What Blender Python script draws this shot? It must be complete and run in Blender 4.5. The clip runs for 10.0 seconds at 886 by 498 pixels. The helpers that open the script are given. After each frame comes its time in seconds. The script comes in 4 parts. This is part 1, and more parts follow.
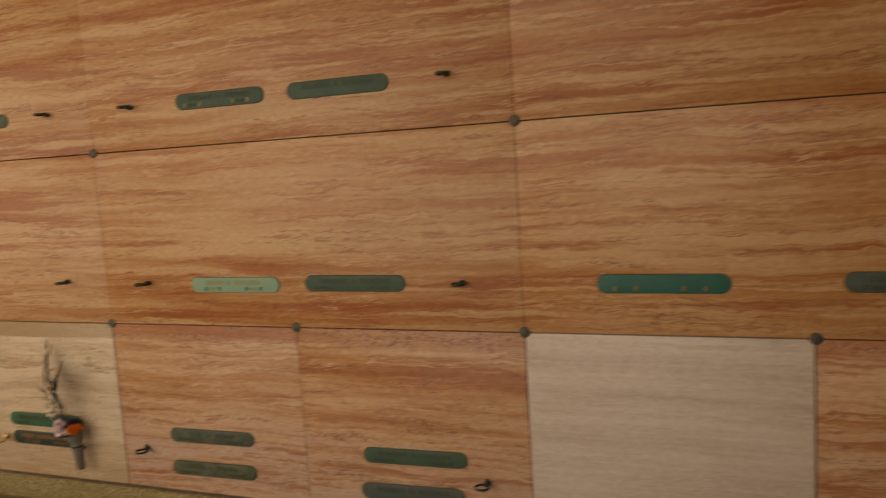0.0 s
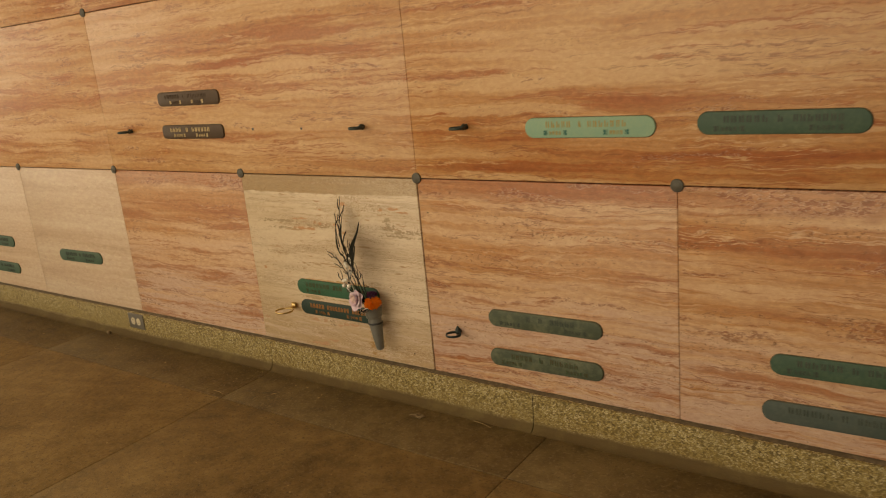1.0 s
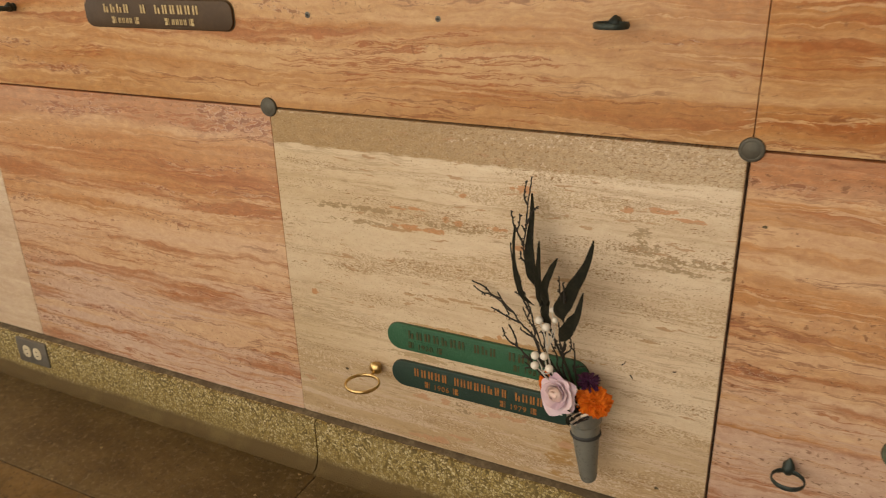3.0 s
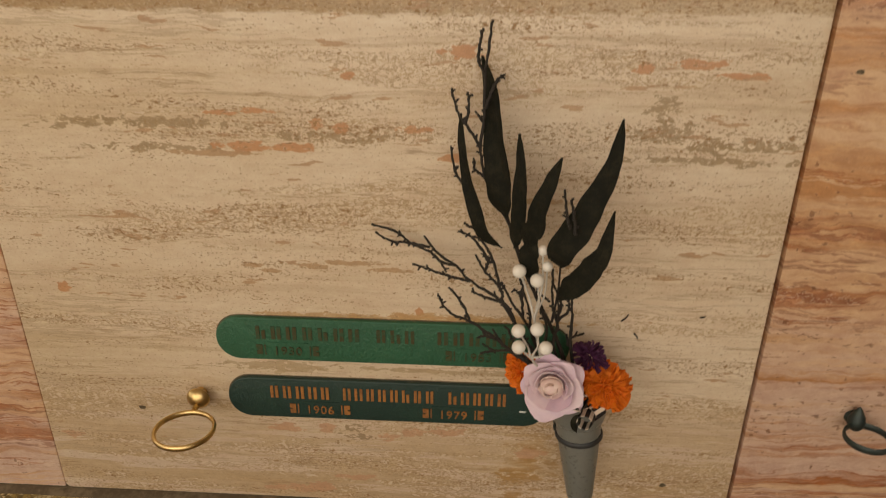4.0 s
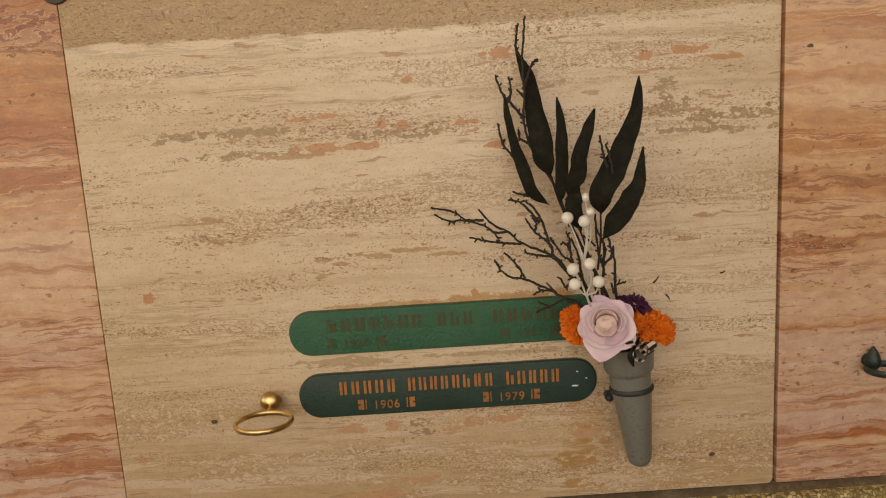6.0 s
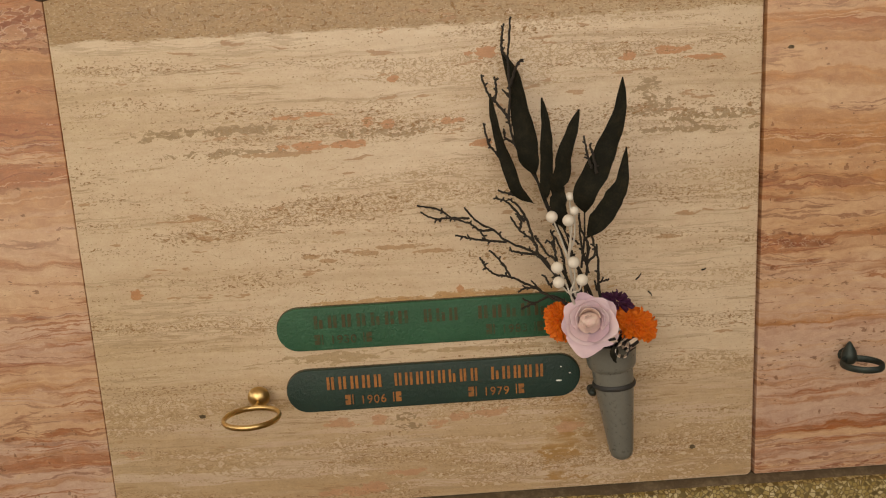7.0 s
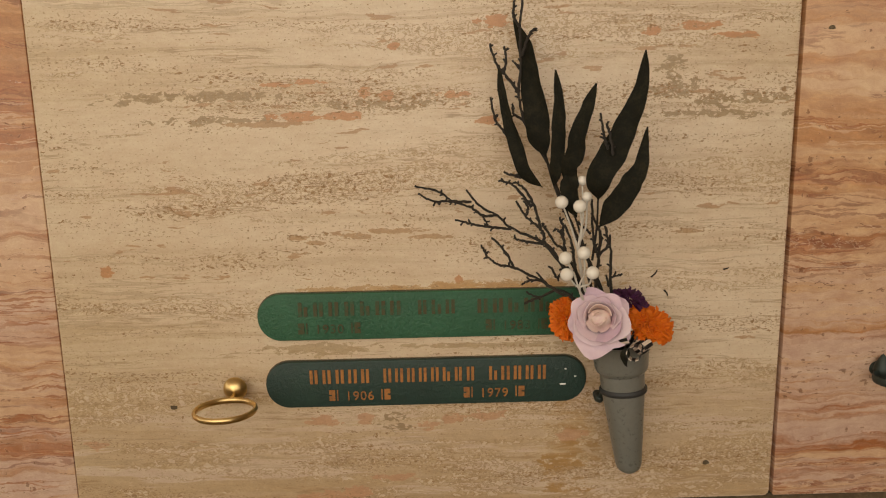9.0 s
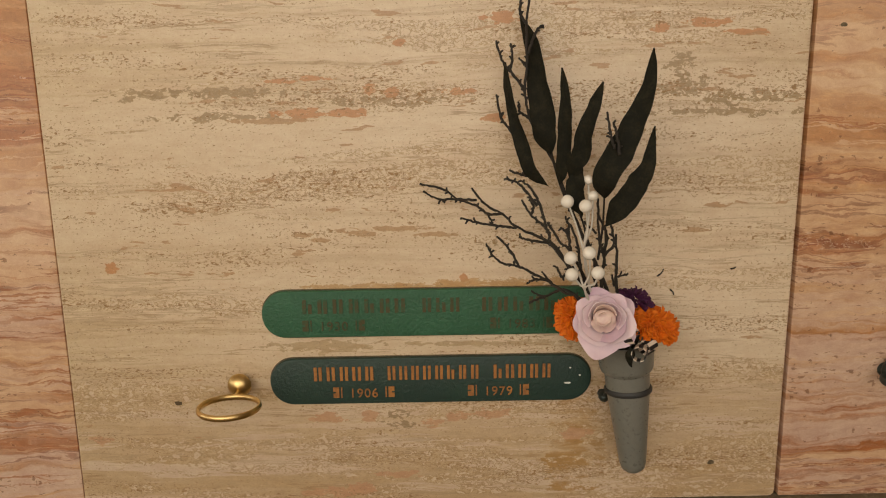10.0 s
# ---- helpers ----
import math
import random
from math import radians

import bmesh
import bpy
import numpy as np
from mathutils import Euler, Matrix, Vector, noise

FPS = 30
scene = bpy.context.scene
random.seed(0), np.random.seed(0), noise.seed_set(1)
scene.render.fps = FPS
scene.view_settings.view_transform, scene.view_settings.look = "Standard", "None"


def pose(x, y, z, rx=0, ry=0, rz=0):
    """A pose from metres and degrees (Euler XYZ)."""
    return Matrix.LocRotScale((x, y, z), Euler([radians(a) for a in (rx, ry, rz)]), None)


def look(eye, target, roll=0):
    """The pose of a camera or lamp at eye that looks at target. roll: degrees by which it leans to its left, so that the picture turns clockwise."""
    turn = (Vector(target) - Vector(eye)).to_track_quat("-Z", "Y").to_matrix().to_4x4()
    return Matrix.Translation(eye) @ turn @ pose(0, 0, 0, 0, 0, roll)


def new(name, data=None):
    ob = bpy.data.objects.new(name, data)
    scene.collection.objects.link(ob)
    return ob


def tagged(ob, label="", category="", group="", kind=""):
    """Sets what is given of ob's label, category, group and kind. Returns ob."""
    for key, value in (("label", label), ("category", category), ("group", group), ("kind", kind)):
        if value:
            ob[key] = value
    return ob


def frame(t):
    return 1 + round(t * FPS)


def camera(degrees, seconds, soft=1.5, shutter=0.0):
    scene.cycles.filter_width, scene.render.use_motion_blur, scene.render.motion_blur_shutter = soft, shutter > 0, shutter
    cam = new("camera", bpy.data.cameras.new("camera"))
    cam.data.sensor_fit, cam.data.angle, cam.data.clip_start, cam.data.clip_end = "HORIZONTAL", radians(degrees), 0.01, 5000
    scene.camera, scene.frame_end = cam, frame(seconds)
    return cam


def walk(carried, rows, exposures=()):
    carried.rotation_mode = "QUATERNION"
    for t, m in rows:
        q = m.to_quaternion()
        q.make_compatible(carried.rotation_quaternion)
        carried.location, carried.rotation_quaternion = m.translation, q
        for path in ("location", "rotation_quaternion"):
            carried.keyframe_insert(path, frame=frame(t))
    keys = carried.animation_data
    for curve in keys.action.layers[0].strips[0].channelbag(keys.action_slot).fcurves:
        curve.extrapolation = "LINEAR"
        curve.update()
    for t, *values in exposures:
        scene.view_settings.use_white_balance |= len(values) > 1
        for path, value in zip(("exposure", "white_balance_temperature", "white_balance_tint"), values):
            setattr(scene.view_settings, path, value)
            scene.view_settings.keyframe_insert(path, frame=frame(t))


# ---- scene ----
cam = camera(59.8, 10.0, soft=1.1, shutter=0.2)
PATH = [
    (0, (2.255, -2.283, 1.318), (1.548, -0.427, 1.091), -3.5),
    (0.3, (2.026, -2.182, 1.277), (1.02, -0.479, 0.979), -4.7),
    (0.5, (1.845, -2.082, 1.242), (0.72, -0.468, 0.884), -4.5),
    (1, (1.452, -1.89, 1.167), (0.314, -0.327, 0.656), -5.3),
    (1.5, (1.072, -1.642, 1.159), (-0.071, -0.108, 0.575), -6.6),
    (2, (0.694, -1.47, 1.127), (-0.425, 0.044, 0.453), -4.2),
    (2.5, (0.38, -1.261, 1.076), (-0.603, 0.318, 0.342), -2.1),
    (2.7, (0.263, -1.191, 1.082), (-0.671, 0.415, 0.342), -1.3),
    (3.8, (-0.28, -0.788, 0.897), (-0.547, 0.973, -0.014), -1.2),
    (4, (-0.309, -0.714, 0.825), (-0.402, 1.078, -0.057), 0.4),
    (4.5, (-0.379, -0.753, 0.626), (-0.432, 1.177, 0.106), -0.9),
    (5, (-0.402, -0.825, 0.593), (-0.43, 1.139, 0.215), -2.6),
    (6.5, (-0.422, -0.912, 0.628), (-0.377, 1.056, 0.274), -3.2),
    (7, (-0.418, -0.912, 0.631), (-0.357, 1.048, 0.238), -3.1),
    (7.5, (-0.411, -0.915, 0.622), (-0.346, 1.046, 0.236), -2.6),
    (8, (-0.413, -0.895, 0.615), (-0.342, 1.066, 0.229), -2.1),
    (8.5, (-0.401, -0.859, 0.605), (-0.331, 1.102, 0.214), -1.5),
    (9, (-0.405, -0.84, 0.595), (-0.366, 1.124, 0.215), -1.0),
    (9.5, (-0.401, -0.834, 0.599), (-0.386, 1.128, 0.206), -1.0),
    (10, (-0.401, -0.834, 0.604), (-0.384, 1.124, 0.196), -0.8),
]
EXPOSURES = [(0.0, -0.55, 8200, 15), (0.5, -0.45, 9100, 12), (1.2, -0.2, 8800, 9), (2.0, -0.02, 7500, 8), (2.7, 0.02, 7400, 9), (4.0, -0.25, 7300, 12), (5.0, -0.18, 7300, 12), (10.0, -0.17, 7300, 11)]
walk(cam, [(t, look(eye, target, roll)) for t, eye, target, roll in PATH], EXPOSURES)

# ---- light: a covered gallery, lit by the overcast day from its open side ----
world = bpy.data.worlds.new("overcast_day")
scene.world = world
world.use_nodes = True
sky = world.node_tree.nodes.new("ShaderNodeTexSky")
sky.sky_type = "NISHITA"
sky.sun_disc = False
sky.sun_elevation = radians(48)
sky.sun_rotation = radians(215)
sky.air_density, sky.dust_density = 1.0, 4.0
world.node_tree.links.new(sky.outputs[0], world.node_tree.nodes["Background"].inputs[0])
world.node_tree.nodes["Background"].inputs[1].default_value = 0.12

sun_data = bpy.data.lights.new("sun", "SUN")
sun_data.energy, sun_data.angle, sun_data.color = 1.0, radians(25), (1.0, 0.95, 0.88)
sun = new("sun", sun_data)
sun.matrix_world = look((-6, -9, 11), (0, 0, 0))


def opening_light(name, width, height, energy, eye, target):
    data = bpy.data.lights.new(name, "AREA")
    data.shape, data.size, data.size_y, data.energy, data.color = "RECTANGLE", width, height, energy, (1.0, 0.95, 0.87)
    lamp = new(name, data)
    lamp.matrix_world = look(eye, target)
    return lamp


opening_light("daylight_open_side", 6.4, 2.3, 93, (-1.4, -3.7, 1.5), (-1.4, 0, 1.2))
opening_light("daylight_open_end", 3.2, 2.3, 42, (-7.0, -1.8, 1.45), (0, -1.8, 1.2))


# ---- materials ----
class Nodes:
    """A material and short ways to add nodes to it."""

    def __init__(self, name):
        self.m = bpy.data.materials.new(name)
        self.m.use_nodes = True
        self.t = self.m.node_tree
        self.b = self.t.nodes["Principled BSDF"]
        self.geo = self.t.nodes.new("ShaderNodeNewGeometry")
        self.pos = self.geo.outputs["Position"]

    def put(self, socket, value):
        if isinstance(value, bpy.types.NodeSocket):
            self.t.links.new(value, socket)
        elif isinstance(value, (tuple, list)) and len(value) == 3 and socket.type == "RGBA":
            socket.default_value = (*value, 1)
        else:
            socket.default_value = value

    def math(self, op, a, b=0.0, clamp=False):
        n = self.t.nodes.new("ShaderNodeMath")
        n.operation, n.use_clamp = op, clamp
        self.put(n.inputs[0], a)
        self.put(n.inputs[1], b)
        return n.outputs[0]

    def split(self, v):
        n = self.t.nodes.new("ShaderNodeSeparateXYZ")
        self.put(n.inputs[0], v)
        return n.outputs

    def vec(self, x, y, z):
        n = self.t.nodes.new("ShaderNodeCombineXYZ")
        for s, v in zip(n.inputs, (x, y, z)):
            self.put(s, v)
        return n.outputs[0]

    def scaled(self, v, s):
        n = self.t.nodes.new("ShaderNodeVectorMath")
        n.operation = "MULTIPLY"
        self.put(n.inputs[0], v)
        n.inputs[1].default_value = s
        return n.outputs[0]

    def noise(self, v, scale=1.0, detail=4.0, rough=0.55, warp=0.0):
        n = self.t.nodes.new("ShaderNodeTexNoise")
        self.put(n.inputs["Vector"], v)
        n.inputs["Scale"].default_value, n.inputs["Detail"].default_value = scale, detail
        n.inputs["Roughness"].default_value, n.inputs["Distortion"].default_value = rough, warp
        return n.outputs[0]

    def voronoi(self, v, scale, feature="F1"):
        n = self.t.nodes.new("ShaderNodeTexVoronoi")
        n.feature = feature
        self.put(n.inputs["Vector"], v)
        n.inputs["Scale"].default_value = scale
        return n.outputs

    def ramp(self, fac, stops):
        n = self.t.nodes.new("ShaderNodeValToRGB")
        self.put(n.inputs[0], fac)
        e = n.color_ramp.elements
        while len(e) < len(stops):
            e.new(0.5)
        for el, (p, c) in zip(e, stops):
            el.position = p
            el.color = (c, c, c, 1) if isinstance(c, (int, float)) else (*c, 1)
        return n.outputs[0]

    def mix(self, fac, a, b, kind="MIX"):
        n = self.t.nodes.new("ShaderNodeMix")
        n.data_type, n.blend_type = "RGBA", kind
        self.put(n.inputs[0], fac)
        self.put(n.inputs[6], a)
        self.put(n.inputs[7], b)
        return n.outputs[2]

    def step(self, v, a, b):
        """0 below a, 1 above b, smooth between; a may be the greater."""
        n = self.t.nodes.new("ShaderNodeMapRange")
        n.interpolation_type = "SMOOTHSTEP"
        self.put(n.inputs[0], v)
        n.inputs[1].default_value, n.inputs[2].default_value = (a, b) if a < b else (b, a)
        n.inputs[3].default_value, n.inputs[4].default_value = (0, 1) if a < b else (1, 0)
        return n.outputs[0]

    def bump(self, height, strength, distance):
        n = self.t.nodes.new("ShaderNodeBump")
        n.inputs["Strength"].default_value, n.inputs["Distance"].default_value = strength, distance
        self.put(n.inputs["Height"], height)
        self.t.links.new(n.outputs[0], self.b.inputs["Normal"])

    def random(self):
        return self.t.nodes.new("ShaderNodeObjectInfo").outputs["Random"]

    def done(self, color, rough=0.5, metal=0.0):
        self.put(self.b.inputs["Base Color"], color)
        self.put(self.b.inputs["Roughness"], rough)
        self.put(self.b.inputs["Metallic"], metal)
        return self.m


class Stone(Nodes):
    """Cut travertine: strata along the wall, bent by slow and quick waves, with pits, crusts and inclusions."""

    def lie(self, shuffle, slow=0.045, quick=0.016, jag=0.007):
        """Set the strata; shuffle tells slabs of one stone apart."""
        self.x, self.y, self.z = self.split(self.pos)
        self.off = self.math("MULTIPLY", self.random(), shuffle)
        self.xs = self.math("ADD", self.x, self.off)
        zz = self.z
        for amount, v, detail in ((slow, (0.9, 1, 2.4), 2), (quick, (5.5, 1, 14), 3), (jag, (24, 1, 60), 5)):
            wave = self.noise(self.scaled(self.vec(self.xs, self.off, self.z), v), 1.0, detail, 0.6)
            zz = self.math("ADD", zz, self.math("MULTIPLY", self.math("SUBTRACT", wave, 0.5), amount))
        self.zz = zz
        return self

    def grain(self, sx, sz, seed, detail=4, rough=0.6, warp=0.0):
        """Noise of sx and sz features a metre, laid along the strata."""
        return self.noise(self.vec(self.math("MULTIPLY", self.xs, sx), self.math("ADD", self.off, seed), self.math("MULTIPLY", self.zz, sz)), 1.0, detail, rough, warp)

    def lay(self, under, mask, amount, over):
        return self.mix(self.math("MULTIPLY", mask, amount), under, over)

    def both(self, a, b):
        return self.math("MULTIPLY", a, b)

    def thread(self, n, half):
        """1 on the contour of a noise where it is one half."""
        return self.step(self.math("ABSOLUTE", self.math("SUBTRACT", n, 0.5)), half, half * 0.35)

    def pits(self, sx, sz, seed, crowd, gain, edge, detail=2):
        """Crisp small hollows, thick where crowd is 1; the second is a pale rim round them, painted as a lit edge."""
        n = self.math("ADD", self.grain(sx, sz, seed, detail, 0.55), self.math("MULTIPLY", crowd, gain))
        pit = self.step(n, edge, edge + 0.018)
        return pit, self.math("SUBTRACT", self.step(n, edge - 0.045, edge - 0.025), pit)

    def mark(self, color, tint, amount, places, torn=1.0, crack=None):
        """Single inclusions with a torn, crisp edge: centre and half size of each."""
        n = self.noise(self.scaled(self.pos, (55, 1, 120)), 1.0, 4, 0.62)
        n2 = self.math("MULTIPLY", self.math("SUBTRACT", n, 0.5), 3.2 * torn)
        for cx, cz, rx, rz in places:
            dx = self.math("DIVIDE", self.math("SUBTRACT", self.x, cx), rx)
            dz = self.math("DIVIDE", self.math("SUBTRACT", self.z, cz), rz)
            d = self.math("SQRT", self.math("ADD", self.both(dx, dx), self.both(dz, dz)))
            blot = self.step(self.math("ADD", d, n2), 1.04, 0.94)
            color = self.lay(color, self.both(blot, crack) if crack else blot, amount, tint)
        return color

    def finish(self, color, pit, fine, cloud, gloss, depth, mottled=0.35):
        speck = self.noise(self.pos, 700, 2)
        mottle = self.grain(38, 95, 61.0, 7, 0.78)
        color = self.mix(mottled, color, self.ramp(mottle, [(0.30, 0.18), (0.5, 0.46), (0.70, 0.80)]), "OVERLAY")
        color = self.mix(0.14, color, self.ramp(speck, [(0.3, 0.3), (0.7, 0.75)]), "OVERLAY")
        self.bump(self.math("SUBTRACT", self.math("MULTIPLY", fine, 0.2), pit), 0.55 * depth, 0.0013)
        rough = self.math("ADD", self.math("MULTIPLY", cloud, 0.2), gloss)
        return self.done(color, self.math("ADD", rough, self.math("MULTIPLY", pit, 0.3), True))


TERRA_MARKS = ((-0.542, 0.580, 0.024, 0.0055), (-0.491, 0.580, 0.021, 0.0045), (-0.372, 0.600, 0.016, 0.0036), (-0.566, 0.614, 0.014, 0.0026), (-0.527, 0.617, 0.017, 0.0028),
               (-0.447, 0.601, 0.008, 0.0055), (-0.470, 0.604, 0.009, 0.005), (-0.335, 0.573, 0.012, 0.005), (-0.113, 0.668, 0.021, 0.0048), (-0.163, 0.663, 0.010, 0.0045),
               (-0.070, 0.658, 0.024, 0.0035), (-0.760, 0.414, 0.007, 0.0068), (-0.371, 0.398, 0.0045, 0.008), (-0.439, 0.652, 0.008, 0.004), (-0.33, 0.676, 0.018, 0.006))
LOW_MARKS = ((-0.377, 0.233, 0.013, 0.006), (-0.337, 0.235, 0.021, 0.0055), (-0.481, 0.235, 0.009, 0.006), (-0.530, 0.234, 0.018, 0.006), (-0.522, 0.140, 0.036, 0.006), (-0.493, 0.143, 0.014, 0.008),
             (-0.447, 0.161, 0.023, 0.004), (-0.243, 0.207, 0.018, 0.008), (-0.791, 0.211, 0.010, 0.006), (-0.41, 0.225, 0.012, 0.005))
BUFF_MARKS = ((-0.483, 0.449, 0.018, 0.0032), (-0.440, 0.454, 0.028, 0.0034), (-0.549, 0.448, 0.011, 0.0026), (-0.528, 0.442, 0.011, 0.0024), (-0.115, 0.447, 0.018, 0.003),
              (-0.575, 0.572, 0.05, 0.0035), (-0.40, 0.447, 0.02, 0.003), (-0.25, 0.53, 0.02, 0.003))
GREY_MARKS = ((-0.615, 0.602, 0.060, 0.0062), (-0.700, 0.601, 0.045, 0.0050), (-0.630, 0.577, 0.055, 0.0035), (-0.132, 0.602, 0.036, 0.0080), (-0.138, 0.626, 0.013, 0.011),
              (-0.092, 0.591, 0.026, 0.0070), (-0.050, 0.592, 0.05, 0.0050), (-0.45, 0.592, 0.06, 0.005), (-0.090, 0.576, 0.075, 0.0035))


def cream_travertine():
    g = Stone("cream_travertine").lie(0.0)
    pale, cream, tan = (0.74, 0.605, 0.435), (0.65, 0.505, 0.335), (0.50, 0.35, 0.205)
    brown = (0.34, 0.195, 0.082)
    wide, fine, cloud = g.grain(0.5, 10, 0.0, 4, 0.55), g.grain(2.2, 75, 3.0, 6, 0.68), g.grain(4, 11, 5.0, 6, 0.7)
    color = g.ramp(g.math("ADD", g.math("MULTIPLY", wide, 0.6), g.math("MULTIPLY", cloud, 0.4)), [(0.38, tan), (0.47, cream), (0.57, pale)])
    color = g.lay(color, g.step(fine, 0.48, 0.60), 0.55, pale)
    color = g.lay(color, g.step(fine, 0.47, 0.38), 0.6, tan)
    # yellower towards its west edge
    west = g.step(g.math("ADD", g.x, g.math("MULTIPLY", cloud, 0.4)), -0.10, -0.62)
    color = g.lay(color, west, 0.40, (0.60, 0.45, 0.262))
    # clearer and paler across the middle
    middle = g.both(g.step(g.math("ADD", g.z, g.math("MULTIPLY", g.math("SUBTRACT", cloud, 0.5), 0.2)), 0.34, 0.42), g.step(g.math("ADD", g.z, g.math("MULTIPLY", g.math("SUBTRACT", wide, 0.5), 0.3)), 0.66, 0.52))
    color = g.lay(color, middle, 0.42, (0.72, 0.575, 0.405))
    # golden lower third, flowing in ragged tongues
    reach = g.math("ADD", g.z, g.math("MULTIPLY", g.math("SUBTRACT", g.grain(2.2, 9, 8.0, 5, 0.65), 0.5), 0.30))
    low = g.step(reach, 0.33, 0.20)
    color = g.lay(color, low, 0.58, (0.49, 0.325, 0.17))
    color = g.lay(color, g.both(low, g.step(g.grain(3, 45, 21.0, 5, 0.65), 0.50, 0.55)), 0.65, (0.69, 0.545, 0.41))
    # brown band under the upper joint, crisp and crumbling along its edge
    edge = g.math("ADD", g.z, g.math("MULTIPLY", g.math("SUBTRACT", g.noise(g.scaled(g.pos, (28, 1, 90)), 1.0, 6, 0.72), 0.5), 0.030))
    edge = g.math("ADD", edge, g.math("MULTIPLY", g.math("SUBTRACT", wide, 0.5), 0.03))
    band = g.step(edge, 0.708, 0.714)
    color = g.lay(color, g.both(band, g.step(g.x, 0.1, -0.55)), 0.85, (0.385, 0.24, 0.10))
    color = g.lay(color, band, 0.45, (0.43, 0.29, 0.14))
    color = g.lay(color, g.math("SUBTRACT", g.step(edge, 0.696, 0.702), band), 0.5, pale)
    # thin broken strata lines
    hair = g.thread(g.grain(1.6, 34, 12.0, 5, 0.62), 0.016)
    color = g.lay(color, g.both(hair, g.step(g.grain(3, 12, 13.0, 3), 0.50, 0.56)), 0.45, (0.42, 0.29, 0.165))
    hair2 = g.thread(g.grain(2.4, 52, 31.0, 4, 0.6), 0.014)
    color = g.lay(color, g.both(hair2, g.step(g.grain(4, 15, 33.0, 3), 0.53, 0.58)), 0.5, brown)
    # crusts: bands of curled pale and dark threads
    curl = g.noise(g.scaled(g.pos, (115, 1, 190)), 1.0, 3, 0.6, 0.5)
    crust_at = g.step(g.grain(1.5, 17, 17.0, 6, 0.7), 0.535, 0.575)
    crust_at = g.math("MAXIMUM", crust_at, g.both(low, g.step(g.grain(4, 22, 18.0, 5, 0.65), 0.505, 0.53)))
    color = g.lay(color, g.both(crust_at, g.step(curl, 0.50, 0.53)), 0.45, (0.50, 0.325, 0.175))
    color = g.lay(color, g.both(crust_at, g.thread(curl, 0.035)), 0.75, (0.40, 0.26, 0.12))
    color = g.lay(color, g.both(crust_at, g.step(curl, 0.56, 0.58)), 0.65, (0.72, 0.60, 0.44))
    torn = g.step(g.noise(g.scaled(g.pos, (60, 1, 150)), 1.0, 6, 0.75), 0.40, 0.44)
    color = g.mark(color, (0.36, 0.245, 0.125), 0.85, GREY_MARKS, 2.0, g.step(curl, 0.40, 0.46))
    color = g.mark(color, (0.47, 0.29, 0.15), 0.9, BUFF_MARKS, 1.0)
    color = g.mark(color, (0.55, 0.275, 0.125), 0.95, TERRA_MARKS, 1.15)
    color = g.mark(color, (0.55, 0.31, 0.175), 0.85, LOW_MARKS, 1.3)
    color = g.mark(color, (0.42, 0.235, 0.08), 0.75, ((-0.246, 0.205, 0.030, 0.05), (-0.252, 0.17, 0.02, 0.045)), 2.4, g.step(g.grain(5, 60, 71.0, 5), 0.42, 0.56))
    color = g.mark(color, (0.30, 0.20, 0.10), 0.8, ((-0.450, 0.229, 0.015, 0.012),), 1.8, g.step(curl, 0.48, 0.52))
    # stain round the plaques
    color = g.mark(color, (0.50, 0.29, 0.12), 0.75, ((-0.40, 0.3885, 0.17, 0.0040), (-0.33, 0.3890, 0.09, 0.0065)), 1.3, torn)
    color = g.mark(color, (0.42, 0.29, 0.15), 0.7, ((-0.53, 0.3200, 0.05, 0.0070), (-0.33, 0.3205, 0.12, 0.0030)), 1.4, torn)
    # flakes of buff stone scattered along the strata
    flakes, _ = g.pits(17, 85, 41.0, g.step(g.grain(1.2, 7, 43.0, 3), 0.42, 0.6), 0.10, 0.715, 4)
    color = g.lay(color, flakes, 0.85, (0.47, 0.275, 0.14))
    # pits in loose rows and clusters
    rows = g.math("MAXIMUM", g.step(g.grain(2.6, 26, 50.0, 5, 0.68), 0.46, 0.61), g.math("MULTIPLY", band, 0.9))
    small, rim = g.pits(150, 330, 51.0, rows, 0.12, 0.70)
    mid, rim2 = g.pits(72, 190, 52.0, rows, 0.10, 0.735, 4)
    tiny, _ = g.pits(270, 480, 53.0, rows, 0.12, 0.665, 1)
    color = g.lay(color, g.math("MAXIMUM", rim, rim2), 0.35, (0.72, 0.59, 0.43))
    pit = g.math("MAXIMUM", small, mid)
    color = g.lay(color, tiny, 0.55, brown)
    color = g.lay(color, pit, 0.88, brown)
    return g.finish(color, pit, fine, cloud, 0.30, 1.0, 0.24)


def orange_travertine(name, shuffle, rust, orange, pale, deep, low_sheen_bloom=None, top_band=None, pitted=1.0):
    """Long wavy strata from rust red to cream, with dark threads, white curls and scattered pits."""
    g = Stone(name).lie(shuffle, 0.070, 0.034, 0.019)
    wide, mids, fine = g.grain(0.35, 8, 0.0, 3, 0.5), g.grain(0.8, 24, 2.0, 6, 0.64), g.grain(2.0, 62, 3.0, 7, 0.70)
    cloud = g.grain(3, 9, 5.0, 6, 0.7)
    f = g.math("ADD", g.math("ADD", g.math("MULTIPLY", wide, 0.36), g.math("MULTIPLY", mids, 0.38)), g.math("ADD", g.math("MULTIPLY", fine, 0.16), g.math("MULTIPLY", cloud, 0.10)))
    color = g.ramp(f, [(0.41, rust), (0.465, orange), (0.51, tuple((p + q) / 2 for p, q in zip(orange, pale))), (0.555, pale)])
    color = g.lay(color, g.step(g.grain(0.5, 6, 7.0, 5, 0.65), 0.46, 0.62), 0.40, (0.54, 0.285, 0.115))
